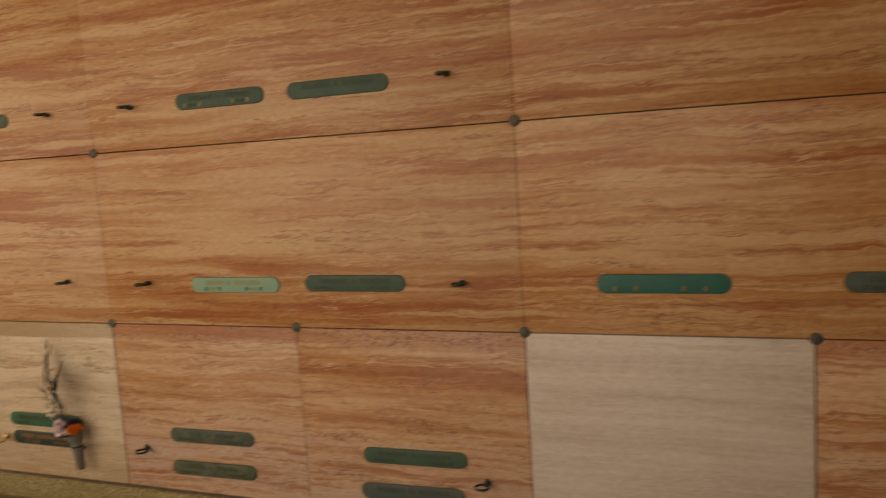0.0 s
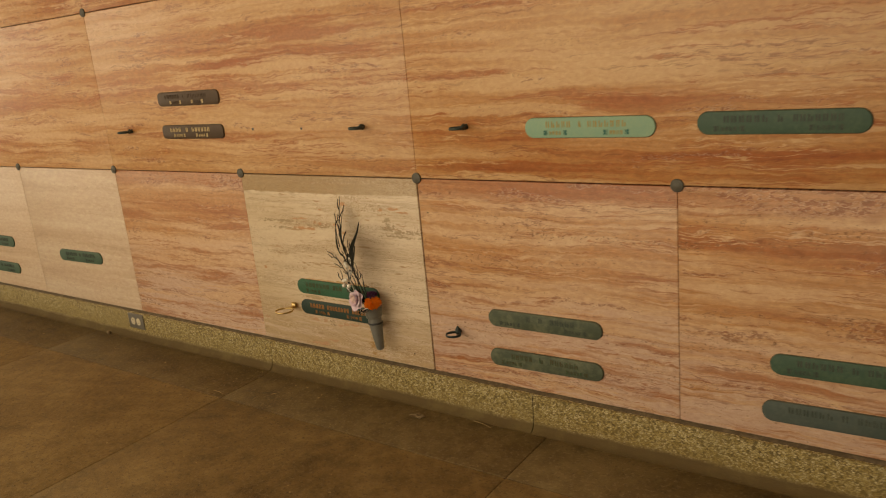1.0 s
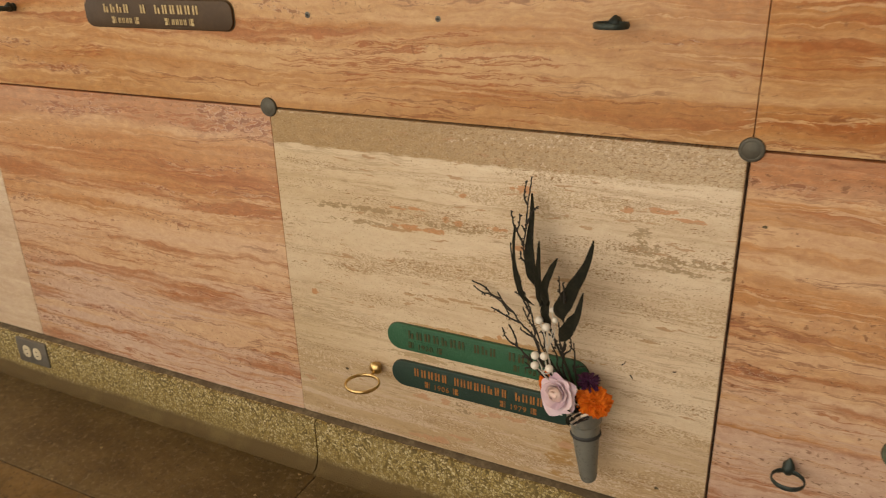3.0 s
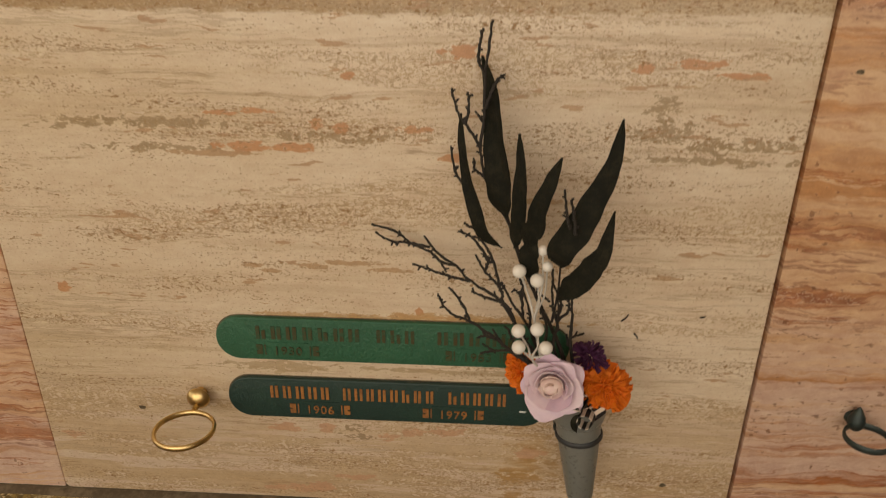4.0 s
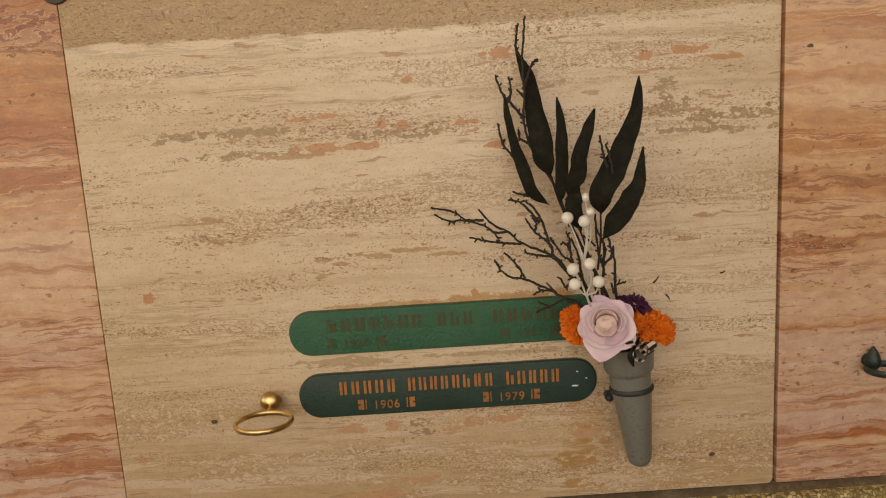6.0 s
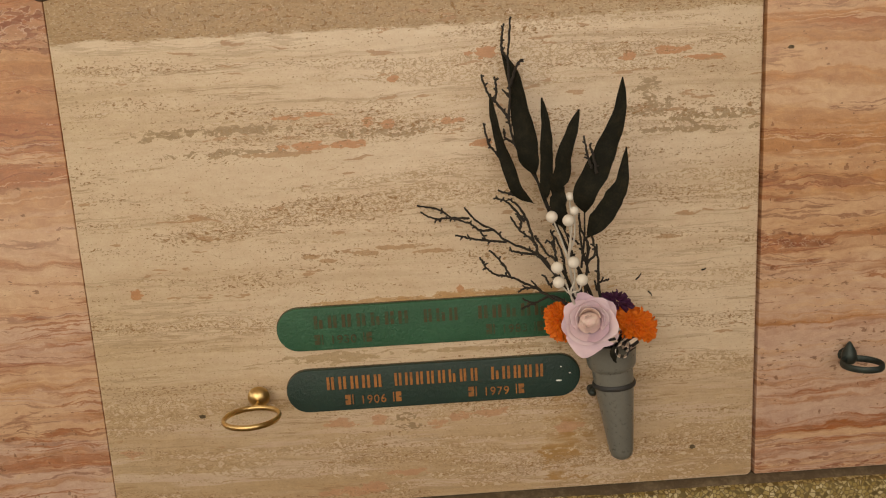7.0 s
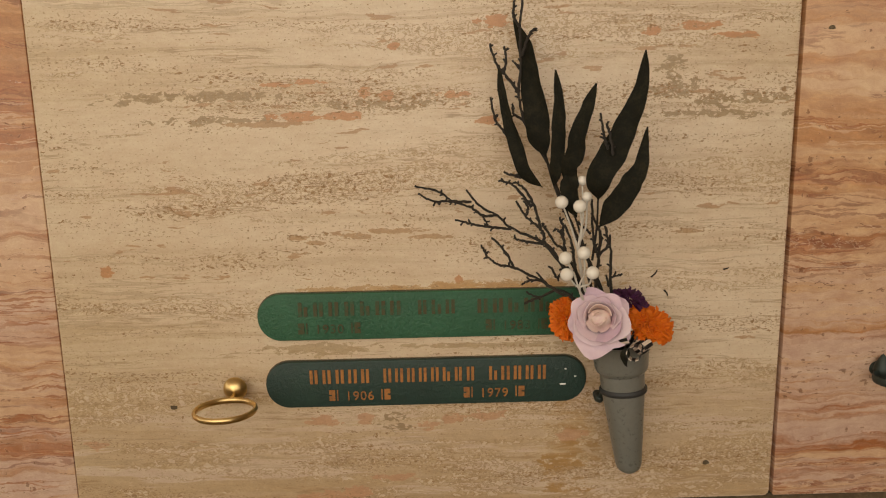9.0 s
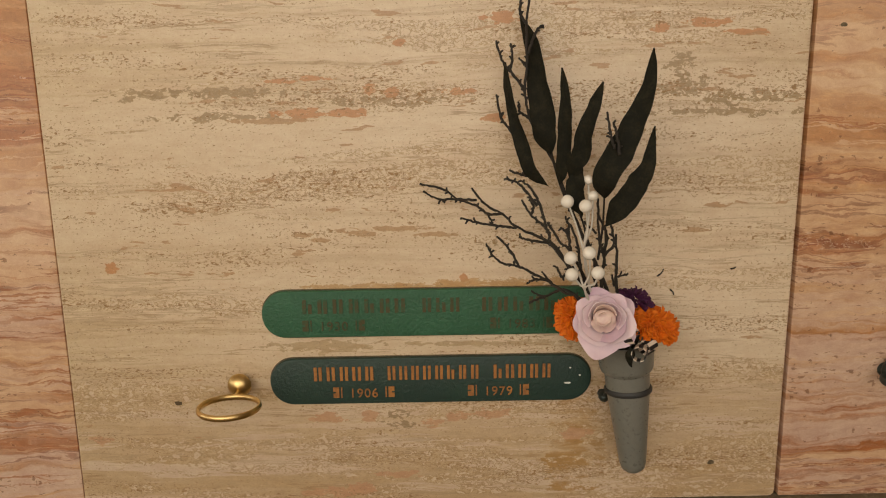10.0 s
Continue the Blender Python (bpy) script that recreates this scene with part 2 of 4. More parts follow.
    # pale sheen off the ground and mineral bloom, both coloured in low down
    if low_sheen_bloom:
        reach = g.math("ADD", g.z, g.math("MULTIPLY", g.math("SUBTRACT", g.grain(1.2, 10, 9.0, 5, 0.65), 0.5), 0.50))
        sheen_bloom = g.step(reach, 0.56, 0.22)
        color = g.lay(color, g.both(sheen_bloom, g.step(fine, 0.34, 0.54)), 0.85, low_sheen_bloom)
    # rust bands, pale bands and threads that run on for a long way
    color = g.lay(color, g.step(g.grain(0.9, 17, 11.0, 7, 0.66), 0.54, 0.60), 0.70, rust)
    color = g.lay(color, g.step(g.grain(0.8, 19, 13.0, 7, 0.66), 0.545, 0.60), 0.80, pale)
    for seed, sz, half, amount, tint in ((15.0, 13, 0.009, 0.55, deep), (23.0, 17, 0.012, 0.85, pale), (27.0, 24, 0.013, 0.75, rust)):
        run = g.step(g.grain(1.3, 7, seed + 1.0, 4, 0.6), 0.47, 0.54)
        color = g.lay(color, g.both(g.thread(g.grain(0.9, sz, seed, 5, 0.62), half), run), amount, tint)
    curl = g.noise(g.scaled(g.vec(g.xs, g.off, g.z), (60, 1, 130)), 1.0, 3, 0.6, 0.6)
    crust_at = g.step(g.grain(1.8, 15, 31.0, 6, 0.7), 0.60, 0.625)
    if top_band:
        edge = g.math("ADD", g.z, g.math("MULTIPLY", g.math("SUBTRACT", g.grain(3, 14, 35.0, 6, 0.7), 0.5), 0.10))
        band = g.step(edge, top_band, top_band + 0.03)
        color = g.lay(color, band, 0.55, rust)
        crust_at = g.math("MAXIMUM", crust_at, g.both(band, g.step(g.grain(5, 24, 37.0, 4), 0.52, 0.55)))
    color = g.lay(color, g.both(crust_at, g.step(curl, 0.50, 0.46)), 0.6, deep)
    color = g.lay(color, g.both(crust_at, g.thread(curl, 0.022)), 0.6, (0.68, 0.50, 0.36))
    rows = g.step(g.grain(2.2, 22, 50.0, 5, 0.68), 0.48, 0.62)
    small, rim = g.pits(105, 270, 51.0, rows, 0.10, 0.700)
    mid, _ = g.pits(48, 170, 52.0, rows, 0.07, 0.765, 3)
    pit = g.math("MAXIMUM", small, mid)
    color = g.lay(color, rim, 0.25 * pitted, pale)
    color = g.lay(color, pit, 0.65 * pitted, (0.22, 0.095, 0.045))
    return g.finish(color, pit, fine, cloud, 0.30, pitted, 0.42)


def quiet_travertine(name, shuffle, dark, mid, light):
    """Pale stone with faint strata and few pits."""
    g = Stone(name).lie(shuffle)
    wide, fine, cloud = g.grain(0.5, 12, 0.0, 4, 0.6), g.grain(1.6, 60, 3.0, 7, 0.7), g.grain(3, 9, 5.0, 6, 0.7)
    f = g.math("ADD", g.math("MULTIPLY", wide, 0.5), g.math("ADD", g.math("MULTIPLY", fine, 0.35), g.math("MULTIPLY", cloud, 0.15)))
    color = g.ramp(f, [(0.38, dark), (0.49, mid), (0.60, light)])
    run = g.step(g.grain(1.5, 8, 16.0, 4), 0.48, 0.56)
    color = g.lay(color, g.both(g.thread(g.grain(1.1, 24, 15.0, 5), 0.014), run), 0.45, dark)
    rows = g.step(g.grain(2.4, 22, 50.0, 5, 0.68), 0.46, 0.60)
    pit, rim = g.pits(95, 280, 51.0, rows, 0.08, 0.74)
    color = g.lay(color, rim, 0.3, light)
    color = g.lay(color, pit, 0.6, tuple(c * 0.6 for c in dark))
    return g.finish(color, pit, fine, cloud, 0.30, 0.6)


CREAM = cream_travertine()
RED_ROW = orange_travertine("orange_travertine_vein_matched", 0.0, (0.40, 0.118, 0.033), (0.52, 0.235, 0.080), (0.68, 0.43, 0.225), (0.25, 0.07, 0.028), pitted=0.6)
RED = orange_travertine("orange_travertine", 37.0, (0.39, 0.132, 0.043), (0.52, 0.25, 0.100), (0.66, 0.43, 0.255), (0.25, 0.075, 0.034), (0.645, 0.462, 0.352), 0.70)
PALE = quiet_travertine("pale_pink_travertine", 23.0, (0.54, 0.375, 0.24), (0.62, 0.46, 0.315), (0.68, 0.54, 0.39))
SILVER = quiet_travertine("pale_grey_travertine", 11.0, (0.56, 0.455, 0.37), (0.66, 0.56, 0.47), (0.73, 0.65, 0.56))


def worn(name, color, wear, amount=0.4, rough=0.5, metal=0.0, scale=60.0, relief=0.0006, patch=6.0, shine=0.5):
    """A plain painted, cast or moulded surface with blotches and fine grain."""
    g = Nodes(name)
    n1 = g.noise(g.pos, patch, 5, 0.65)
    n2 = g.noise(g.pos, scale, 4, 0.6)
    f = g.step(g.math("ADD", g.math("MULTIPLY", n1, 0.6), g.math("MULTIPLY", n2, 0.4)), 0.42, 0.66)
    col = g.mix(g.math("MULTIPLY", f, amount), color, wear)
    g.bump(n2, 0.5, relief)
    g.b.inputs["Specular IOR Level"].default_value = shine
    return g.done(col, g.math("ADD", g.math("MULTIPLY", n2, 0.25), rough - 0.12), metal)


MORTAR = worn("dark_joint_mortar", (0.11, 0.065, 0.04), (0.18, 0.11, 0.065), 0.5, 0.9)
# grime colour; also serves as the shadow line round the plaques
GRIME_SHADE = worn("settled_grime_and_shade", (0.10, 0.07, 0.038), (0.21, 0.16, 0.095), 0.8, 0.95, 0, 140, 0.002, 26)
BRONZE = worn("dark_bronze", (0.10, 0.092, 0.072), (0.15, 0.14, 0.11), 0.6, 0.55, 0.4, 160, 0.001)
PATINA = worn("blackened_green_bronze", (0.035, 0.045, 0.04), (0.07, 0.095, 0.08), 0.6, 0.5, 0.5, 140, 0.0008)
BRASS = worn("polished_brass", (0.68, 0.48, 0.21), (0.48, 0.31, 0.12), 0.6, 0.32, 1.0, 160, 0.0002, 30)
GREEN = worn("green_painted_bronze", (0.022, 0.105, 0.050), (0.036, 0.145, 0.072), 0.6, 0.5, 0.0, 260, 0.0045, 18)
DEEP = worn("dark_teal_painted_bronze", (0.014, 0.038, 0.029), (0.019, 0.054, 0.036), 0.7, 0.48, 0.0, 260, 0.0022, 14)
VERDIGRIS = worn("light_verdigris_bronze", (0.235, 0.41, 0.29), (0.33, 0.47, 0.30), 0.6, 0.6, 0.0, 200, 0.0008, 14)
TEAL = worn("teal_painted_bronze", (0.012, 0.13, 0.10), (0.02, 0.17, 0.14), 0.6, 0.5, 0.0, 200, 0.0008, 14)
AGED = worn("aged_green_bronze", (0.062, 0.082, 0.050), (0.165, 0.18, 0.11), 0.8, 0.55, 0.1, 90, 0.0008, 9)
MOSS = worn("mid_green_bronze", (0.038, 0.088, 0.055), (0.085, 0.14, 0.085), 0.7, 0.55, 0.0, 120, 0.0008, 9)
SLATE = worn("grey_green_bronze", (0.06, 0.085, 0.072), (0.10, 0.12, 0.10), 0.7, 0.55, 0.0, 120, 0.0008, 9)
UMBER = worn("brown_bronze", (0.060, 0.033, 0.015), (0.10, 0.058, 0.026), 0.6, 0.45, 0.35, 160, 0.0008, 14)
GOLD = worn("worn_gold_paint", (0.47, 0.20, 0.055), (0.24, 0.105, 0.045), 0.8, 0.5, 0.35, 300, 0.0003, 60)
FADED = worn("faded_bronze_letters", (0.085, 0.066, 0.026), (0.035, 0.105, 0.05), 0.95, 0.5, 0.3, 300, 0.0003, 90)
PALE_GOLD = worn("bright_bronze_ornament", (0.55, 0.42, 0.22), (0.30, 0.20, 0.09), 0.7, 0.4, 0.5, 300, 0.0003, 90)
DIM = worn("darkened_letters", (0.036, 0.052, 0.038), (0.075, 0.09, 0.06), 0.7, 0.6, 0.0, 200, 0.0003, 60)
OCHRE = worn("ochre_letters", (0.42, 0.29, 0.085), (0.23, 0.34, 0.20), 0.8, 0.6, 0.0, 200, 0.0003, 60)
CHIP = worn("white_paint_chip", (0.78, 0.78, 0.72), (0.6, 0.6, 0.55), 0.5, 0.6)
VASE = worn("grey_plastic", (0.155, 0.155, 0.132), (0.20, 0.195, 0.168), 0.5, 0.30, 0.0, 220, 0.0002, 22)
RUBBER = worn("black_rubber", (0.025, 0.025, 0.024), (0.05, 0.05, 0.045), 0.5, 0.55)
LEAF = worn("near_black_leaf", (0.009, 0.009, 0.005), (0.028, 0.025, 0.013), 0.7, 0.75, 0.0, 500, 0.0008, 90, 0.18)
TWIG = worn("dark_twig_bark", (0.016, 0.012, 0.008), (0.04, 0.03, 0.018), 0.6, 0.75, 0.0, 500, 0.0006, 80)
PEARL = worn("pearl_white", (0.83, 0.78, 0.68), (0.74, 0.68, 0.57), 0.3, 0.22, 0.0, 100, 0.0, 60)
WIRE = worn("white_wire", (0.62, 0.58, 0.50), (0.5, 0.46, 0.4), 0.4, 0.45)
ORANGE = worn("orange_fabric_petal", (0.72, 0.145, 0.003), (0.82, 0.24, 0.008), 0.7, 0.75, 0.0, 500, 0.0004, 120)
PURPLE = worn("dark_purple_fabric_petal", (0.055, 0.008, 0.045), (0.10, 0.015, 0.075), 0.6, 0.7, 0.0, 500, 0.0004, 120)
STRIPE_DARK = worn("black_ribbon", (0.015, 0.013, 0.013), (0.03, 0.025, 0.025), 0.4, 0.55)
STRIPE_LIGHT = worn("cream_ribbon", (0.74, 0.62, 0.50), (0.62, 0.50, 0.40), 0.4, 0.55)
STEEL = worn("dull_steel_plate", (0.16, 0.145, 0.12), (0.25, 0.225, 0.18), 0.6, 0.45, 0.5, 90)
IVORY = worn("ivory_plastic", (0.62, 0.53, 0.36), (0.5, 0.42, 0.28), 0.4, 0.4)
DRIED = worn("dried_plant", (0.20, 0.13, 0.06), (0.33, 0.25, 0.13), 0.7, 0.85, 0.0, 300, 0.0006, 60)
STRAW = worn("pale_straw", (0.40, 0.29, 0.13), (0.3, 0.2, 0.09), 0.6, 0.8)
PLASTER = worn("cream_plaster", (0.62, 0.54, 0.42), (0.55, 0.47, 0.36), 0.5, 0.85, 0.0, 60, 0.001, 2)
CEILING = worn("ceiling_plaster", (0.66, 0.60, 0.50), (0.60, 0.54, 0.44), 0.5, 0.9, 0.0, 60, 0.001, 2)
GROUND = worn("pale_outdoor_paving", (0.30, 0.26, 0.20), (0.24, 0.21, 0.16), 0.6, 0.9, 0.0, 30, 0.002, 1)


def petal_material():
    g = Nodes("lilac_pink_fabric_petal")
    n = g.noise(g.pos, 90, 4)
    r = g.random()
    col = g.ramp(g.math("ADD", g.math("MULTIPLY", n, 0.6), g.math("MULTIPLY", r, 0.4)), [(0.25, (0.60, 0.42, 0.51)), (0.5, (0.71, 0.54, 0.59)), (0.75, (0.77, 0.62, 0.64))])
    g.b.inputs["Subsurface Weight"].default_value = 0.05
    g.b.inputs["Subsurface Radius"].default_value = (0.004, 0.002, 0.002)
    g.bump(g.noise(g.pos, 600, 3), 0.3, 0.0003)
    return g.done(col, 0.65)


PETAL = petal_material()
PETAL_HEART = worn("cream_pink_inner_petal", (0.78, 0.61, 0.53), (0.70, 0.42, 0.43), 0.6, 0.65, 0.0, 300, 0.0002, 60)


def terrazzo():
    """Washed pebble base: pale and ochre chips in a grey-brown matrix, darker and browner along its foot."""
    g = Nodes("washed_pebble_concrete")
    cell = g.voronoi(g.pos, 190)
    edge = g.voronoi(g.pos, 190, "DISTANCE_TO_EDGE")[0]
    n = g.noise(g.pos, 9, 5, 0.65)
    tint = g.ramp(g.split(cell["Color"])[0], [(0.0, (0.12, 0.085, 0.028)), (0.14, (0.17, 0.12, 0.036)), (0.22, (0.31, 0.22, 0.062)), (0.65, (0.47, 0.365, 0.150)), (1.0, (0.65, 0.55, 0.32))])
    chip = g.step(g.math("ADD", edge, g.math("MULTIPLY", g.math("SUBTRACT", g.noise(g.pos, 420, 2), 0.5), 0.12)), 0.05, 0.11)
    col = g.mix(chip, (0.17, 0.12, 0.045), tint)
    x, y, z = g.split(g.pos)
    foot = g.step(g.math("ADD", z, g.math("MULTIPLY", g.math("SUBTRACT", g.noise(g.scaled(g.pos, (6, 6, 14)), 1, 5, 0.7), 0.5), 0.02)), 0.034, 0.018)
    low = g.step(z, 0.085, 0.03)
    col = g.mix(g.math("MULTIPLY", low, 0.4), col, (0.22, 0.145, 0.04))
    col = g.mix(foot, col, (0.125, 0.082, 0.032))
    col = g.mix(g.step(n, 0.45, 0.7), col, g.mix(0.35, col, (0.24, 0.18, 0.07)))
    g.bump(g.math("MULTIPLY", chip, g.split(cell["Color"])[1]), 0.8, 0.0022)
    g.b.inputs["Specular IOR Level"].default_value = 0.3
    return g.done(col, g.math("MAXIMUM", g.math("SUBTRACT", 0.72, g.math("MULTIPLY", chip, 0.2)), g.math("MULTIPLY", foot, 0.95)))


PEBBLE = terrazzo()


def concrete(name, tone):
    g = Nodes(name)
    n1 = g.noise(g.pos, 2.2, 7, 0.7)
    n2 = g.noise(g.pos, 17, 8, 0.78)
    n3 = g.noise(g.pos, 260, 3, 0.6)
    f = g.math("ADD", g.math("MULTIPLY", n1, 0.5), g.math("MULTIPLY", n2, 0.5))
    f = g.math("ADD", f, g.math("MULTIPLY", g.math("SUBTRACT", g.random(), 0.5), 0.05))
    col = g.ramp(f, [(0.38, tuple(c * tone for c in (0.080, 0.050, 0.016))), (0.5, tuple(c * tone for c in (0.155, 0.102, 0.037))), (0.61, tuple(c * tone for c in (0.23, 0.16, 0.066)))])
    speck = g.step(g.noise(g.pos, 80, 5, 0.75), 0.55, 0.61)
    col = g.mix(g.math("MULTIPLY", speck, 0.6), col, (0.29, 0.21, 0.105))
    dark = g.step(g.noise(g.pos, 85, 5, 0.75), 0.45, 0.36)
    col = g.mix(g.math("MULTIPLY", dark, 0.6), col, (0.05, 0.032, 0.016))
    g.bump(g.math("ADD", g.math("MULTIPLY", n3, 0.6), g.math("ADD", g.math("MULTIPLY", n2, 0.6), g.math("MULTIPLY", speck, 0.5))), 0.7, 0.003)
    g.b.inputs["Specular IOR Level"].default_value = 0.35
    return g.done(col, g.math("ADD", 0.45, g.math("MULTIPLY", n2, 0.35)))


CONCRETE = concrete("brown_stained_concrete", 1.55)
# the same concrete in a darker tone, for the strip along the wall
STRIP_CONCRETE = concrete("dark_strip_concrete", 0.95)
JOINT = worn("dirty_floor_joint", (0.06, 0.038, 0.018), (0.10, 0.065, 0.03), 0.6, 0.9)


# ---- ways to build ----
def thing(name, place, label, category, group="", kind=""):
    ob = new(name)
    ob.location = place
    ob.empty_display_size = 0.02
    return tagged(ob, label, category, group, kind)


def part(name, bm, material, parent=None, label="", smooth=True):
    me = bpy.data.meshes.new(name)
    bmesh.ops.recalc_face_normals(bm, faces=bm.faces)
    bm.to_mesh(me)
    bm.free()
    me.materials.append(material)
    if smooth:
        me.shade_smooth()
        me.set_sharp_from_angle(angle=radians(38))
    ob = new(name, me)
    if parent:
        ob.parent = parent
    return tagged(ob, label)


def share(name, mesh, parent, place):
    ob = new(name, mesh)
    ob.parent = parent
    ob.location = place
    return ob


def box(bm, a, b):
    vs = [bm.verts.new((x, y, z)) for x in (a[0], b[0]) for y in (a[1], b[1]) for z in (a[2], b[2])]
    for f in ((0, 1, 3, 2), (4, 6, 7, 5), (0, 4, 5, 1), (2, 3, 7, 6), (0, 2, 6, 4), (1, 5, 7, 3)):
        bm.faces.new([vs[i] for i in f])
    return bm


def round_rect(w, h, r, n=6):
    """Outline in x and z, centred, with corner radius r."""
    pts = []
    for cx, cz, a0 in ((w / 2 - r, h / 2 - r, 0), (-w / 2 + r, h / 2 - r, 90), (-w / 2 + r, -h / 2 + r, 180), (w / 2 - r, -h / 2 + r, 270)):
        for i in range(n + 1):
            a = radians(a0 + 90 * i / n)
            pts.append((cx + r * math.cos(a), cz + r * math.sin(a)))
    return pts


def inset(pts, d):
    out, n = [], len(pts)
    for i in range(n):
        a, b = Vector(pts[i - 1]), Vector(pts[(i + 1) % n])
        t = (b - a).normalized()
        out.append((pts[i][0] - t.y * d, pts[i][1] + t.x * d))
    return out


def plate(bm, pts, back, front, bevel, rings=2):
    """A plate in the plane of the wall from y = back to y = front (nearer the viewer, so smaller), with a rounded front edge."""
    levels = [(back, 0.0)] + [(front + bevel * (1 - math.sin(radians(90 * i / rings))), bevel * (1 - math.cos(radians(90 * i / rings)))) for i in range(rings + 1)]
    prev = None
    for y, d in levels:
        ring = [bm.verts.new((x, y, z)) for x, z in (inset(pts, d) if d else pts)]
        if prev:
            for i in range(len(ring)):
                j = (i + 1) % len(ring)
                bm.faces.new((prev[i], prev[j], ring[j], ring[i]))
        else:
            bm.faces.new(ring)
        prev = ring
    bm.faces.new(prev)
    return bm


def lathe(bm, profile, m=None, n=24):
    """A turned shape round z: (radius, height) from one end to the other, moved by m."""
    m = m or Matrix()
    prev = None
    for r, h in profile:
        ring = [bm.verts.new(m @ Vector((max(r, 1e-5) * math.cos(2 * math.pi * i / n), max(r, 1e-5) * math.sin(2 * math.pi * i / n), h))) for i in range(n)]
        if prev:
            for i in range(n):
                j = (i + 1) % n
                bm.faces.new((prev[i], prev[j], ring[j], ring[i]))
        else:
            bm.faces.new(ring)
        prev = ring
    bm.faces.new(prev)
    return bm


def hoop(bm, radius, half_wide, half_high, m=None, n=36, k=10):
    """A ring round z with an oval section."""
    m = m or Matrix()
    rows = []
    for i in range(n):
        a = 2 * math.pi * i / n
        rows.append([bm.verts.new(m @ Vector(((radius + half_wide * math.cos(b)) * math.cos(a), (radius + half_wide * math.cos(b)) * math.sin(a), half_high * math.sin(b)))) for b in (2 * math.pi * j / k for j in range(k))])
    for i in range(n):
        for j in range(k):
            bm.faces.new((rows[i][j], rows[(i + 1) % n][j], rows[(i + 1) % n][(j + 1) % k], rows[i][(j + 1) % k]))
    return bm


def smooth_path(pts, steps=5):
    pts = [Vector(p) for p in pts]
    if len(pts) < 3:
        return [pts[0].lerp(pts[1], i / steps) for i in range(steps + 1)]
    full = [pts[0] * 2 - pts[1]] + pts + [pts[-1] * 2 - pts[-2]]
    out = []
    for i in range(1, len(full) - 2):
        a, b, c, d = full[i - 1:i + 3]
        for s in range(steps):
            t = s / steps
            out.append(0.5 * (2 * b + (c - a) * t + (2 * a - 5 * b + 4 * c - d) * t * t + (3 * b - a - 3 * c + d) * t ** 3))
    return out + [pts[-1]]


def tube(bm, path, r0, r1, n=6, knobbly=0.0, rng=random):
    prev = None
    for i, p in enumerate(path):
        t = (path[min(i + 1, len(path) - 1)] - path[max(i - 1, 0)]).normalized()
        u = t.cross(Vector((0.3, 1, 0.2))).normalized()
        w = t.cross(u)
        r = (r0 + (r1 - r0) * i / (len(path) - 1)) * (1 + knobbly * (rng.random() - 0.5))
        ring = [bm.verts.new(p + r * (u * math.cos(2 * math.pi * k / n) + w * math.sin(2 * math.pi * k / n))) for k in range(n)]
        if prev:
            for k in range(n):
                bm.faces.new((prev[k], prev[(k + 1) % n], ring[(k + 1) % n], ring[k]))
        else:
            bm.faces.new(ring)
        prev = ring
    bm.faces.new(prev)
    return bm


def sheet(bm, shape, nu, nv, thick):
    """A thin curved piece with real thickness: shape(u, v) with u in -1..1 and v in 0..1."""
    g = [[Vector(shape(-1 + 2 * i / nu, j / nv)) for i in range(nu + 1)] for j in range(nv + 1)]
    sides = []
    for s in (0.5, -0.5):
        rows = []
        for j in range(nv + 1):
            row = []
            for i in range(nu + 1):
                du = g[j][min(i + 1, nu)] - g[j][max(i - 1, 0)]
                dv = g[min(j + 1, nv)][i] - g[max(j - 1, 0)][i]
                nrm = du.cross(dv)
                row.append(bm.verts.new(g[j][i] + (nrm.normalized() if nrm.length > 1e-12 else Vector((0, 0, 0))) * thick * s))
            rows.append(row)
        sides.append(rows)
    for rows in sides:
        for j in range(nv):
            for i in range(nu):
                bm.faces.new((rows[j][i], rows[j][i + 1], rows[j + 1][i + 1], rows[j + 1][i]))
    a, b = sides
    rim = [(j, 0) for j in range(nv)] + [(nv, i) for i in range(nu)] + [(j, nu) for j in range(nv, 0, -1)] + [(0, i) for i in range(nu, 0, -1)]
    for k in range(len(rim)):
        p, q = rim[k], rim[(k + 1) % len(rim)]
        bm.faces.new((a[p[0]][p[1]], a[q[0]][q[1]], b[q[0]][q[1]], b[p[0]][p[1]]))
    return bm


# ---- the setting ----
COL, LOW, ROW_2, ROW_3, ROW_4, TOP = 0.82, 0.124, 0.773, 1.425, 2.077, 2.73

wall_north = part("wall_north", box(bmesh.new(), (-7.0, 0.024, -0.02), (5.6, 0.25, 2.9)), MORTAR, smooth=False)
tagged(wall_north, "crypt wall faced with polished orange, cream and pale travertine slabs", "wall", kind="structure")

floor = part("floor", box(bmesh.new(), (-7.0, -3.8, -0.2), (5.6, 0.024, -0.0025)), JOINT, smooth=False)
tagged(floor, "brown stained concrete floor with tooled joints", "floor", kind="structure")
ceiling = part("ceiling", box(bmesh.new(), (-7.0, -3.8, 2.9), (5.6, 0.25, 3.05)), CEILING, smooth=False)
tagged(ceiling, "plain plastered ceiling of the covered gallery", "ceiling", kind="structure")
# south and east walls stay out of view, added to keep daylight off the right
unseen_wall_south = part("unseen_wall_south", box(bmesh.new(), (2.4, -4.0, -0.1), (5.6, -3.8, 3.05)), PLASTER, smooth=False)
tagged(unseen_wall_south, "unseen plain plastered wall, added behind the walkway to hold back light", "wall", kind="structure")
unseen_wall_east = part("unseen_wall_east", box(bmesh.new(), (5.6, -4.0, -0.1), (5.8, 0.25, 3.05)), PLASTER, smooth=False)
